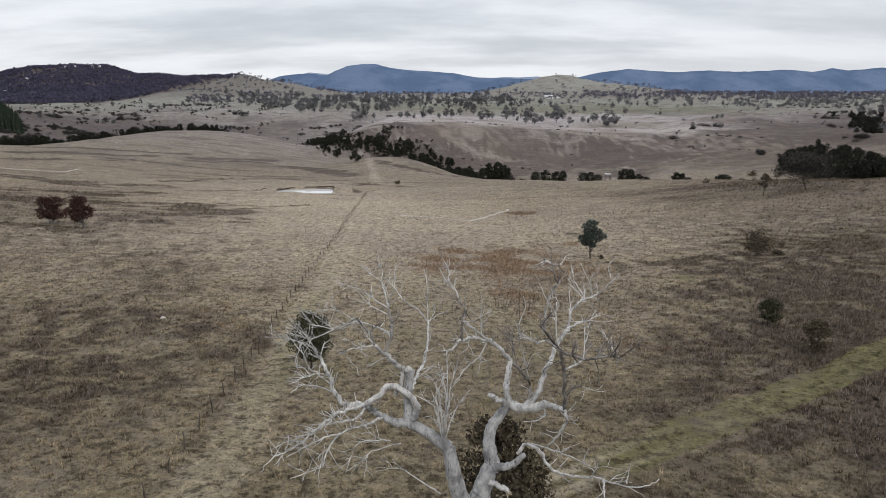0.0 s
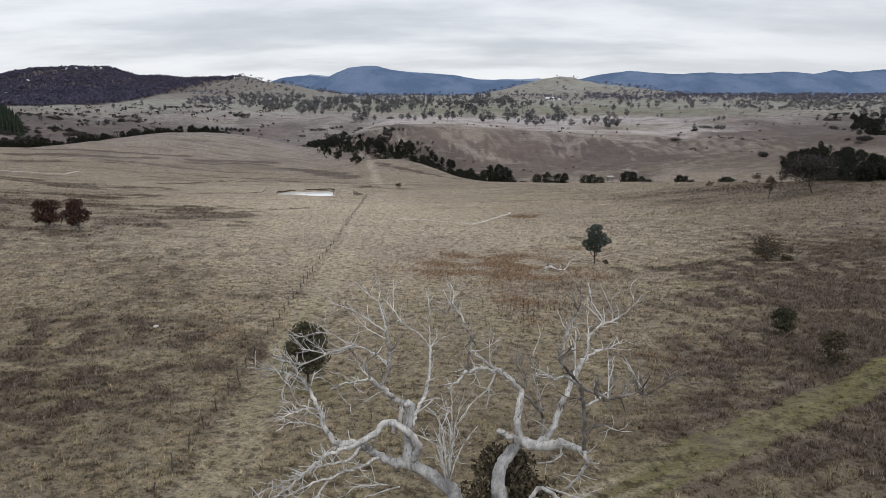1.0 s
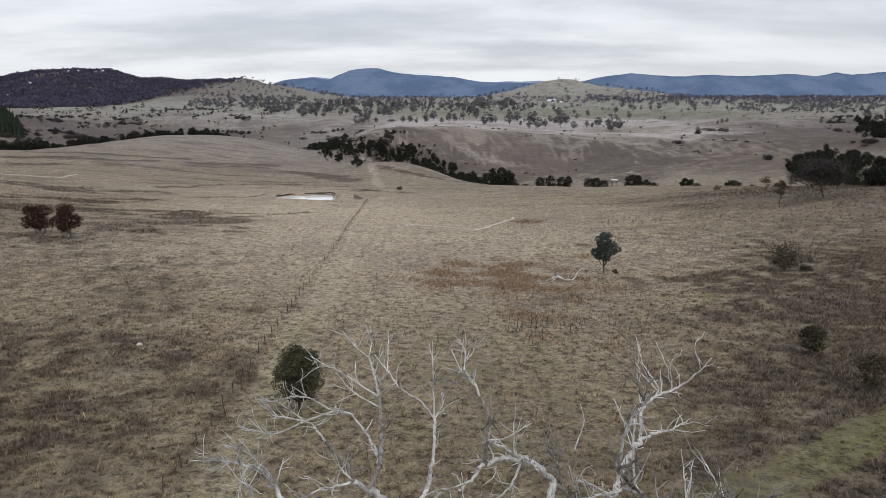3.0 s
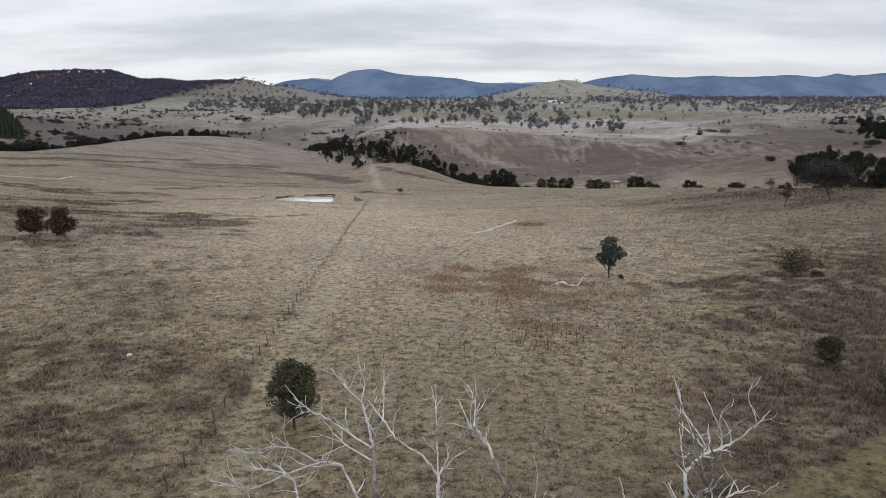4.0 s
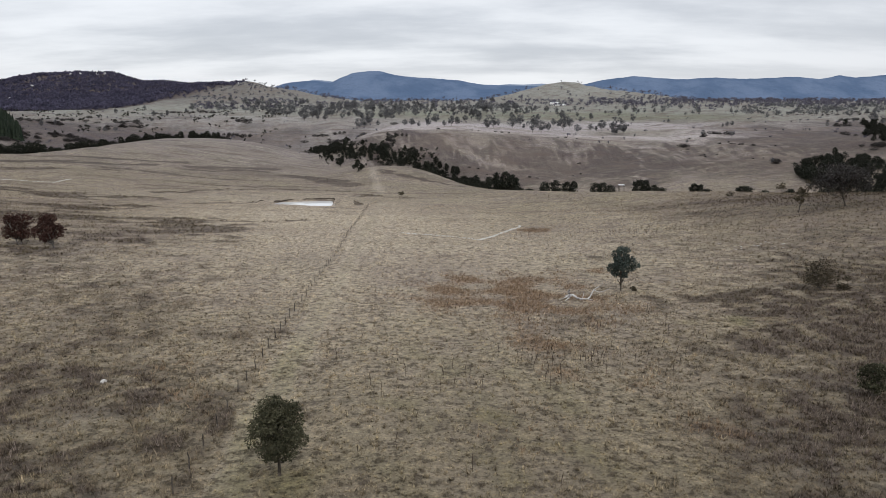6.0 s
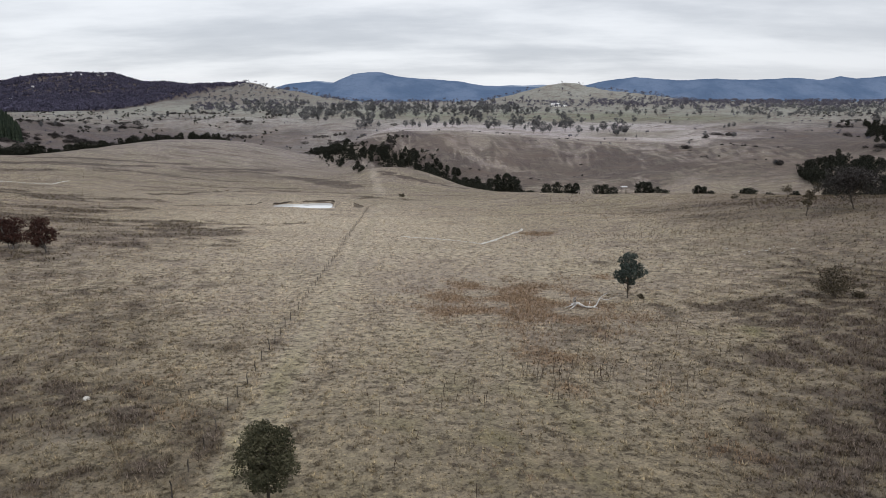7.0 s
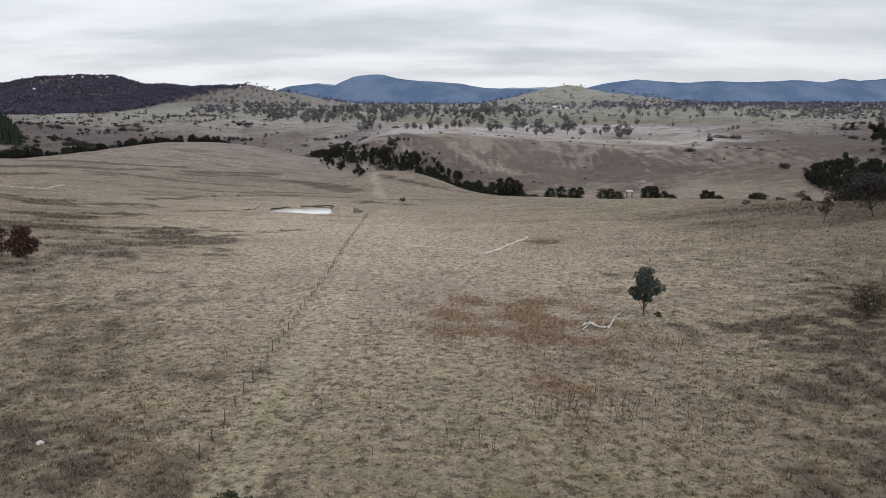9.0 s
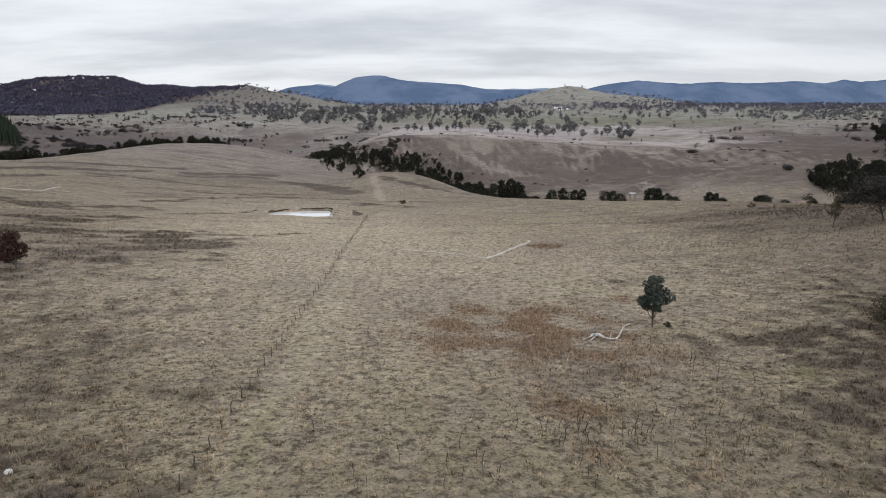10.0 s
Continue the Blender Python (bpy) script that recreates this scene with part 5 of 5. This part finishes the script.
while made < 90:
    y = 1480 + 900 * rng.uniform(0, 1) ** 1.3
    u = rng.uniform(-0.28, 0.22)
    thick = 0.45 + 0.55 * float(ripples(u * y, y, 220, 5, 33)) + 0.4 * math.exp(-(((u + 0.02) / 0.16) ** 2))
    if 0.12 < u < 0.30:
        thick -= 0.7
    if rng.uniform() > thick:
        continue
    gum(u * y, y, rng.uniform(0.7, 1.25))
    made += 1
for u, y, s_ in ((0.33, 1900, 1.0), (-0.42, 1500, 0.9), (-0.40, 1480, 0.8), (-0.49, 1180, 0.6), (-0.475, 1190, 0.6), (-0.58, 1150, 0.7), (-0.56, 1180, 0.6), (0.60, 1150, 1.2), (0.615, 1160, 1.0), (0.63, 1120, 1.2), (0.645, 1090, 1.1), (0.63, 760, 0.6), (0.64, 750, 0.7)):
    gum(u * y, y, s_)


def woods(name, label, places, tall, leaf, count, size, seed):
    """Far woods as one body: a short stem and a ragged crown for every place."""
    r = np.random.RandomState(seed)
    x, y = places.T
    z, h = height(x, y), tall * r.uniform(0.6, 1.25, len(x))
    mid = np.stack([x, y, z + h * 0.62], -1)
    centres = np.repeat(mid, 3, 0) + r.randn(len(x) * 3, 3) * np.repeat(h, 3)[:, None] * (0.2, 0.2, 0.1)
    v1, f1 = leaves(r, centres, np.repeat(h, 3) * 0.24, count * len(x), size)
    stem = np.array([(-0.3, 0, -0.5), (0.3, 0, -0.5), (0, 0.35, -0.5), (0, 0, 0)])
    v2 = (np.stack([x, y, z], -1)[:, None] + stem[None] * (1, 1, 1) + np.array([[0, 0, 0], [0, 0, 0], [0, 0, 0], [0, 0, 1]])[None] * (h * 0.6)[:, None, None]).reshape(-1, 3)
    f2 = (np.arange(len(x))[:, None, None] * 4 + np.array([[0, 1, 3], [1, 2, 3], [2, 0, 3]])[None]).reshape(-1, 3)
    v, f = joined([(v1, f1), (v2, f2)])
    slots = np.r_[np.zeros(len(f1)), np.ones(len(f2))]
    tagged(new(name, mesh_from(name, v, f, [leaf, wood_dark], slots=slots)), label, "woodland", kind="stuff")


def scatter(count, keep, u0, u1, y0, y1, seed):
    r, out = np.random.RandomState(seed), []
    while len(out) < count:
        y = math.sqrt(r.uniform(y0**2, y1**2))
        u = r.uniform(u0, u1)
        if r.uniform() < keep(u, y):
            out.append((u * y, y))
    return np.array(out)


HOUSES = [(-0.535, 3350), (-0.522, 3390), (-0.508, 3400), (-0.497, 3380), (-0.486, 3360), (-0.592, 3150), (-0.625, 2800)]


def clearing(u, y):
    """0 in front of a house, so that it can be seen."""
    return float(all(not (-60 < y - hy < 10 and abs(u - hu) * y < 9) for hu, hy in HOUSES))


woods("far_forest", "forest covering the far hill, haze violet in its leaf colour", scatter(15000, lambda u, y: clearing(u, y) * float(left_forest(u, y)) * (0.55 + 0.45 * float(ripples(u * y, y, 120, 5, 46) > -0.6)), -0.74, -0.27, 1720, 3650, 1), 13, forest_leaf, 16, 3.5, 1)
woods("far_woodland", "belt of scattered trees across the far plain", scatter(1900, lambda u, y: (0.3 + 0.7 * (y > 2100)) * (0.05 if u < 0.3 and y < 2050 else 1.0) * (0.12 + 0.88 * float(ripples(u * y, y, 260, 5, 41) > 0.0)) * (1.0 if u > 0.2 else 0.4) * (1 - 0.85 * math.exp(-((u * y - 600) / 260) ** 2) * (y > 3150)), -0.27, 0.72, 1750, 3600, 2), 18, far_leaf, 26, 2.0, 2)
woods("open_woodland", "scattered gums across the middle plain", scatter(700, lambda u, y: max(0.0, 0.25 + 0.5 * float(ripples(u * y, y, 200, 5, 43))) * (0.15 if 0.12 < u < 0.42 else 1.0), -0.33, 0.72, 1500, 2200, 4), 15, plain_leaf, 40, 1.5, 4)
gully = np.random.RandomState(77)
gy = gully.uniform(470, 690, 200)
gx = np.interp(gy, EDGE_Y, EDGE_X) + (np.interp(gy, (470, 650), (22, 36)) + gully.uniform(0, 1, 200) * 34) / 0.75
ax_, ay_ = along(GULLY, gully.uniform(0, 1, 620) ** 0.7)
bx_, by_ = along(RAVINE, gully.uniform(0, 1, 40))
gx, gy = np.r_[gx, ax_ + 6 + gully.randn(620) * 7, bx_ + gully.randn(40) * 4], np.r_[gy, ay_ + gully.randn(620) * 13, by_ + gully.randn(40) * 4]
woods("gully_scrub", "low dark scrub filling the creek gully", np.stack([gx, gy], -1), 4.5, dark_leaf, 50, 0.5, 6)
woods("slope_scrub", "dark dense scrub in the wood on the slope", scatter(900, lambda u, y: float(620 - 2300 * max(0, u - 0.475) < y < 630 - 900 * max(0, u - 0.56) - 500 * max(0, 0.53 - u)), 0.475, 0.78, 300, 640, 10), 6.5, dark_leaf, 60, 0.5, 10)
woods("valley_scrub", "dark scrub in the hollows behind the spur", scatter(330, lambda u, y: float(ripples(u * y, y, 90, 4, 45) > 0.55), -0.72, -0.22, 900, 1750, 5), 6, dark_leaf, 30, 0.9, 5)
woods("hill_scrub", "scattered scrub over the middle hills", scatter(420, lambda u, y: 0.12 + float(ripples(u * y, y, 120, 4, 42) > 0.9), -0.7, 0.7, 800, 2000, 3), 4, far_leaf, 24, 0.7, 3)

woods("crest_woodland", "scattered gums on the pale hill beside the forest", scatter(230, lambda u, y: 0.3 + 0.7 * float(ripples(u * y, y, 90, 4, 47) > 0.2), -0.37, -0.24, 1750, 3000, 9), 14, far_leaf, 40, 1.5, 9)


def bushes(x, y, count, spread_x, spread_y, s0, s1, label, group, name="scrub_bush"):
    """A loose clump of dark bushes."""
    for _ in range(count):
        bx, by = x + rng.randn() * spread_x, y + rng.randn() * spread_y
        t, c = scrub_shapes[rng.randint(3)]
        ob, s_ = plant(name, name, t, c, bx, by, 0.0, 1.0, label, "shrub", group), rng.uniform(s0, s1)
        ob.matrix_world = Matrix.LocRotScale((bx, by, float(height(bx, by)) - 0.3 * s_), Euler((0, 0, rng.uniform(-0.3, 0.3))), (s_ * 1.5, s_ * 1.3, s_ * 0.9))


for x, y, count, sx, sy in ((-575, 1240, 16, 22, 12), (-600, 1290, 10, 18, 8), (-690, 1200, 18, 36, 14), (-730, 1360, 14, 40, 14), (-566, 1050, 34, 60, 16), (-520, 1045, 30, 45, 10), (-600, 960, 26, 40, 26), (-640, 1010, 20, 30, 20), (-420, 1070, 12, 40, 12), (-584, 1640, 14, 60, 10), (-390, 1290, 8, 30, 16), (-160, 1120, 12, 26, 8)):
    bushes(x, y, count, sx, sy, 0.35, 0.8, "dark bush in the hollow behind the spur", "hollow bushes")
for x, y, count, sx, sy in ((675, 1128, 10, 22, 10), (612, 1100, 5, 10, 8), (532, 890, 9, 16, 8), (410, 680, 5, 6, 5), (720, 1270, 7, 25, 10), (905, 1570, 8, 40, 10), (795, 1660, 8, 50, 10), (1010, 1727, 10, 50, 12), (342, 884, 5, 9, 5), (305, 845, 3, 4, 3), (260, 785, 3, 5, 3), (296, 642, 2, 2, 2)):
    bushes(x, y, count, sx, sy, 0.25, 0.7, "dark bush scattered on the open hillside", "hillside bushes", "hillside_bush")
for _ in range(26):
    bushes(rng.uniform(-60, 330), rng.uniform(655, 860), 2, 5, 1, 0.1, 0.24, "low dark shrub on the opposite slope", "slope shrubs", "low_shrub")


def pine_rows():
    r, out = np.random.RandomState(8), []
    for x in np.arange(-1050, -575, 5.0):
        for y in np.arange(960, 1400, 6.0):
            if x / y < -0.607 - (y - 960) * 0.00013 and x / y > -0.75:
                out.append((x + r.uniform(-0.8, 0.8), y + r.uniform(-0.8, 0.8)))
    x, y = np.array(out).T
    z, h = height(x, y), r.uniform(20, 25, len(x))
    v, f = [], []
    for k in range(4):
        a = r.uniform(0, 6.28, len(x))
        lo, w = h * (0.1 + 0.22 * k), 3.4 - 0.7 * k
        ring = [np.stack([x + w * np.cos(a + q * 1.26), y + w * np.sin(a + q * 1.26), z + lo + r.uniform(-0.6, 0.6, len(x))], -1) for q in range(5)]
        tip = np.stack([x, y, z + lo + h * 0.36], -1)
        block = np.stack([*ring, tip], 1).reshape(-1, 3)
        v.append(block)
        f.append((np.arange(len(x))[:, None, None] * 6 + np.array([[q, (q + 1) % 5, 5] for q in range(5)])[None]).reshape(-1, 3))
    v, f = joined(list(zip(v, f)))
    tagged(new("pine_plantation", mesh_from("pine_plantation", v, f, pine_leaf)), "dark green pine plantation with a straight edge", "woodland", kind="stuff")


pine_rows()


# ---------------------------------------------------------------- the fence line
fence = tagged(new("fence"), "old paddock fence line of dark weathered posts", "fence")


def post_mesh(seed):
    rng = np.random.RandomState(seed)
    line = [(0, 0, -0.4), (0, 0, 0.3), (rng.randn() * 0.02, rng.randn() * 0.02, 0.9), (rng.randn() * 0.05, rng.randn() * 0.05, 1.35)]
    v, f = tube(line, [0.06, 0.055, 0.05, 0.045], 7, seed, 0.1)
    return mesh_from("post", v, f, post_wood, True)


posts = [post_mesh(k) for k in range(5)]
rng = np.random.RandomState(5)
for k in range(78):
    y = 29.6 + 3.78 * k
    ob = child("post", posts[rng.randint(5)], fence)
    x = fence_x(y) + rng.randn() * 0.06
    tall, thin = rng.uniform(0.75, 1.1), rng.uniform(0.6, 1.0) if y > 110 else 1.0
    ob.matrix_world = Matrix.LocRotScale((x, y, float(height(x, y))), Euler((rng.randn() * 0.04, rng.randn() * 0.04, rng.uniform(0, 6))), (thin, thin, tall * (0.6 + 0.4 * thin)))


# ---------------------------------------------------------------- stones
def stone_mesh(seed, size):
    bm = bmesh.new()
    bmesh.ops.create_icosphere(bm, subdivisions=2, radius=size)
    for v in bm.verts:
        v.co *= 1 + 0.35 * noise.noise(v.co * (1.3 / size) + Vector((seed * 3.1, 0, 0)))
        v.co.z *= 0.65
    me = bpy.data.meshes.new("stone")
    bm.to_mesh(me)
    bm.free()
    me.materials.append(rock_white)
    return me


stones = [stone_mesh(k, 0.5) for k in range(5)]


def stone(x, y, s, label, group=""):
    ob = tagged(new("stone", stones[rng.randint(5)]), label, "stone", group)
    ob.matrix_world = Matrix.LocRotScale((x, y, float(height(x, y)) + 0.12 * s), Euler((0, 0, rng.uniform(0, 6.28))), (s * rng.uniform(0.8, 1.3), s, s * rng.uniform(0.7, 1.1)))


stone(-34.9, 80.9, 0.62, "single white stone lying in the grass")


def stone_row(a, b, step, s, label, group):
    n_ = int(math.hypot(b[0] - a[0], b[1] - a[1]) / step)
    for k in range(n_ + 1):
        t = k / n_
        stone(a[0] + (b[0] - a[0]) * t + rng.randn() * 0.12, a[1] + (b[1] - a[1]) * t + rng.randn() * 0.12, s * rng.uniform(0.7, 1.2), label, group)


stone_row((-14.2, 213.1), (8.2, 198.1), 0.95, 0.62, "white stone in a row across the pasture", "white stone row")
stone_row((8.2, 198.1), (22.5, 231.2), 0.85, 0.72, "white stone in a row across the pasture", "white stone row")
stone_row((-262, 372), (-208.8, 376.5), 0.95, 0.75, "pale stone in a row on the far pasture", "far stone row")
stone_row((-208.8, 376.5), (-214.9, 404.1), 0.95, 0.75, "pale stone in a row on the far pasture", "far stone row")
for _ in range(34):
    stone(rng.uniform(58, 80), 169 + rng.randn() * 4, rng.uniform(0.15, 0.38), "small pale stone scattered in dry grass", "scattered stones")
for _ in range(9):
    stone(-60 + rng.uniform(-6, 6), 338.5 + rng.randn() * 0.8, rng.uniform(0.5, 1.0), "pale stone on the bank of the dam", "dam bank stones")


# ---------------------------------------------------------------- dead weed stalks
def stalk_mesh(seed):
    r = np.random.RandomState(seed)
    tall = 1.7
    line = spline([(0, 0, -0.05), (r.randn() * 0.04, r.randn() * 0.04, tall * 0.5), (r.randn() * 0.1, r.randn() * 0.1, tall)], 6)
    pieces = [tube(line, [0.016, 0.014, 0.013, 0.026, 0.028, 0.01], 5, seed, 0.1)]
    for _ in range(6):
        a = r.uniform(0, 6.28)
        p = line[r.randint(0, 3)]
        pieces.append(tube([p, p + np.array([math.cos(a) * 0.2, math.sin(a) * 0.2, 0.05])], [0.02, 0.008], 3, seed, 0))
    return mesh_from("weed_stalk", *joined(pieces), weed, True)


stalks = [stalk_mesh(k) for k in range(4)]


def weed_stalk(x, y):
    ob = tagged(new("weed_stalk", stalks[rng.randint(4)]), "upright dead brown weed stalk in dry grass", "weed", "dead weed stalks")
    s = rng.uniform(0.6, 1.15)
    ob.matrix_world = Matrix.LocRotScale((x, y, float(height(x, y))), Euler((rng.randn() * 0.06, rng.randn() * 0.06, rng.uniform(0, 6))), (1, 1, s))


for cx, cy, sx, sy, count in ((14, 89, 4, 2, 40), (3, 82, 6, 3, 20), (24, 100, 6, 8, 22), (-3, 66, 5, 6, 6), (52, 203, 20, 3, 100), (2, 110, 8, 8, 16), (-30, 70, 10, 14, 8)):
    for _ in range(count):
        weed_stalk(cx + rng.randn() * sx, cy + rng.randn() * sy)


# ---------------------------------------------------------------- fallen dead branch by the young gum
fallen = tagged(new("fallen_branch"), "bleached fallen branch lying in the grass", "log")
r_ = np.random.RandomState(3)
fx, fy = 20.6, 122.2
fz = float(height(fx, fy))
for name, a, b, pts in (
    ("bough", 0.22, 0.10, [(-2.3, 0.3, 0.35), (-1.4, -0.2, 0.75), (-0.5, -0.5, 0.25), (0.8, -0.6, 0.2), (1.5, -0.2, 0.5)]),
    ("limb", 0.12, 0.05, [(1.4, -0.2, 0.45), (1.9, 0.4, 1.1), (2.3, 0.9, 1.4), (3.1, 1.4, 1.7)]),
    ("limb", 0.13, 0.05, [(-1.5, -0.1, 0.7), (-2.1, -0.5, 0.3), (-2.7, -1.0, 0.05)]),
    ("limb", 0.12, 0.05, [(-1.9, 0.1, 0.55), (-2.6, -0.2, 0.3), (-3.4, -0.5, 0.06)]),
    ("limb", 0.07, 0.03, [(0.8, -0.6, 0.2), (1.4, -1.2, 0.25), (2.1, -1.5, 0.1)]),
    ("limb", 0.06, 0.025, [(2.2, 0.8, 1.3), (2.9, 0.7, 1.0), (3.7, 0.8, 1.1), (4.6, 1.2, 1.3)]),
    ("limb", 0.05, 0.02, [(0.1, -0.6, 0.25), (0.4, 0.1, 0.6), (0.5, 0.5, 0.9)]),
    ("burnt_stub", 0.26, 0.16, [(-1.7, 0.1, 0.55), (-1.9, 0.4, 1.0), (-1.7, 0.6, 1.35)]),
):
    p = spline(pts, 12) + (fx, fy, fz)
    child(name, mesh_from(name, *joined([tube(p, np.linspace(a, b, 12), 7, 5, 0.1)] + (twig(r_, p[-1], p[-1] - p[-3], 0.9, b * 0.7, 1) if name == "limb" else [])), wood_burnt if name == "burnt_stub" else wood_grey, True), fallen)


# ---------------------------------------------------------------- farm buildings far off
def box_piece(x0, y0, z0, x1, y1, z1):
    v = np.array([(x, y, z) for x in (x0, x1) for y in (y0, y1) for z in (z0, z1)], float)
    q = np.array([(0, 1, 3, 2), (4, 6, 7, 5), (0, 4, 5, 1), (2, 3, 7, 6), (0, 2, 6, 4), (1, 5, 7, 3)])
    return v, np.concatenate([q[:, [0, 1, 2]], q[:, [0, 2, 3]]])


def shed(x, y, wide, deep, tall, label):
    ob = tagged(new("farm_shed"), label, "shed")
    child("wall", mesh_from("wall", *box_piece(-wide / 2, -deep / 2, -1, wide / 2, deep / 2, tall), paint_white), ob)
    w, d, t = wide / 2 + 0.6, deep / 2 + 0.6, tall + 0.02
    v = np.array([(-w, -d, t), (w, -d, t), (w, d, t), (-w, d, t), (-w, 0, t + deep * 0.28), (w, 0, t + deep * 0.28)])
    child("roof", mesh_from("roof", v, np.array([(0, 1, 5), (0, 5, 4), (2, 3, 4), (2, 4, 5), (0, 4, 3), (1, 2, 5), (0, 3, 2), (0, 2, 1)]), tin), ob)
    for k in range(3):
        cx = (k - 1) * wide * 0.3
        child("door", mesh_from("door", *box_piece(cx - wide * 0.04, -deep / 2 - 0.08, -0.9, cx + wide * 0.04, -deep / 2 + 0.02, tall * 0.55), dark_glass), ob)
    ob.location = (x, y, float(height(x, y)))


shed(352, 2330, 27, 14, 7, "white gabled farm shed among trees on the plain")
shed(382, 2345, 22, 10, 4, "low pale farm shed beside the larger one")

for u, hy in HOUSES:
    shed(u * hy, hy, 11, 9, 6, "white hillside house among the forest trees")

hut = tagged(new("field_shelter"), "small open field shelter with a pale roof", "shelter")
hx, hy, top = 95.7, 395.0, -20.1
child("roof", mesh_from("roof", *box_piece(hx - 1.6, hy - 1.4, top, hx + 1.6, hy + 1.4, top + 0.35), tin), hut)
for sx in (-1.3, 1.3):
    for sy in (-1.1, 1.1):
        foot = float(height(hx + sx, hy + sy)) - 0.3
        child("leg", mesh_from("leg", *tube([(hx + sx, hy + sy, foot), (hx + sx, hy + sy, top)], [0.09, 0.09], 6), post_wood), hut)


# ---------------------------------------------------------------- tussock grass over the near pasture
def tussocks(name, count, y0, y1, blades, tall, width, seed, mat=tussock, scrub=0.0, label="dry straw-coloured tussock grass covering the pasture", across=0, channel=1):
    r = np.random.RandomState(seed)
    if across:
        x, y = r.uniform(-across, across, count), r.uniform(y0, y1, count)
    else:
        y = np.sqrt(r.uniform(y0**2, y1**2, count))
        x = r.uniform(-0.74, 0.74, count) * y + r.uniform(-8, 8, count)
    c = cover(x, y)
    clump = 0.5 + 0.5 * ripples(x, y, 2.2, 5, seed + 50) + 0.25 * ripples(x, y, 7, 4, seed + 90)
    keep = r.uniform(size=count) < np.clip(0.12 + 0.72 * clump, 0.04, 1) * (1 - 0.45 * np.clip(c[:, 0] * 2.0 - 0.45, 0, 1)) * (1 - 0.35 * c[:, 3])
    if scrub:
        keep = r.uniform(size=count) < np.clip((c[:, channel] - scrub) * 1.6, 0, 1) * (c[:, 0] < 0.4)
    keep &= r.uniform(size=count) < 1 - smooth(y1 * 0.8, y1 * 1.02, y)
    keep &= dam_shape(x, y) > 1.3
    x, y, c = x[keep], y[keep], c[keep]
    m = len(x)
    h = tall * r.uniform(0.5, 1.4, m) * (1 + 0.6 * c[:, 1] + 0.3 * c[:, 2]) * (1 - 0.62 * np.clip(c[:, 0] * 1.6, 0, 1))
    base = np.stack([x, y, height(x, y) - 0.03], -1)[:, None, :]
    a = r.uniform(0, 6.28, (m, blades))
    out = np.stack([np.cos(a), np.sin(a), np.zeros_like(a)], -1)
    edge = np.stack([-np.sin(a), np.cos(a), np.zeros_like(a)], -1)
    w, sp = width * r.uniform(0.6, 1.4, (m, blades, 1)), h[:, None, None]
    foot = base + out * sp * r.uniform(0.05, 0.35, (m, blades, 1))
    tip = foot + out * sp * r.uniform(0.2, 0.9, (m, blades, 1)) + np.array([0, 0, 1]) * sp * r.uniform(0.6, 1.1, (m, blades, 1))
    v = np.stack([foot - edge * w, foot + edge * w, tip], 2).reshape(-1, 3)
    f = np.arange(len(v)).reshape(-1, 3)
    me = with_cover(mesh_from(name, v, f, mat))
    tagged(new(name, me), label, "grass", kind="stuff")


tussocks("tussock_grass", 120000, 28, 75, 6, 0.20, 0.022, 1)
tussocks("tussock_grass", 110000, 70, 150, 6, 0.25, 0.035, 2)
tussocks("pasture_grass", 80000, 140, 330, 5, 0.32, 0.06, 3)
tussocks("pasture_grass", 30000, 300, 640, 5, 0.45, 0.11, 4)
tussocks("tall_tussock", 9000, 28, 110, 16, 0.42, 0.03, 12)
tussocks("pasture_grass", 45000, -45, 42, 5, 0.24, 0.04, 21, across=90)
tussocks("pasture_grass", 45000, 40, 330, 5, 0.36, 0.08, 22, across=230)
DARK_LABEL = "dark brown dead tufts among the dry grass"
tussocks("dark_tufts", 14000, 28, 120, 11, 0.11, 0.05, 5, tuft_dark, 0.0, DARK_LABEL)
tussocks("dark_tufts", 9000, 90, 240, 9, 0.14, 0.07, 6, tuft_dark, 0.0, DARK_LABEL)
tussocks("dark_tufts", 3000, 220, 520, 7, 0.22, 0.1, 7, tuft_dark, 0.0, DARK_LABEL)
tussocks("low_scrub", 60000, 120, 480, 8, 0.42, 0.08, 8, tuft_dark, 0.5, "low dark brown scrub in ragged patches")
tussocks("low_scrub", 14000, 30, 125, 9, 0.2, 0.05, 9, tuft_dark, 0.6, "low dark brown scrub in ragged patches")
tussocks("rusty_grass", 60000, 60, 240, 6, 0.42, 0.03, 31, rust_grass, 0.12, "tall rusty brown grass in a broad patch", across=45, channel=2)
tussocks("rank_grass", 60000, 34, 118, 6, 0.34, 0.03, 32, purple_grass, 0.42, "rank purple-brown grass on the darker ground", across=62)
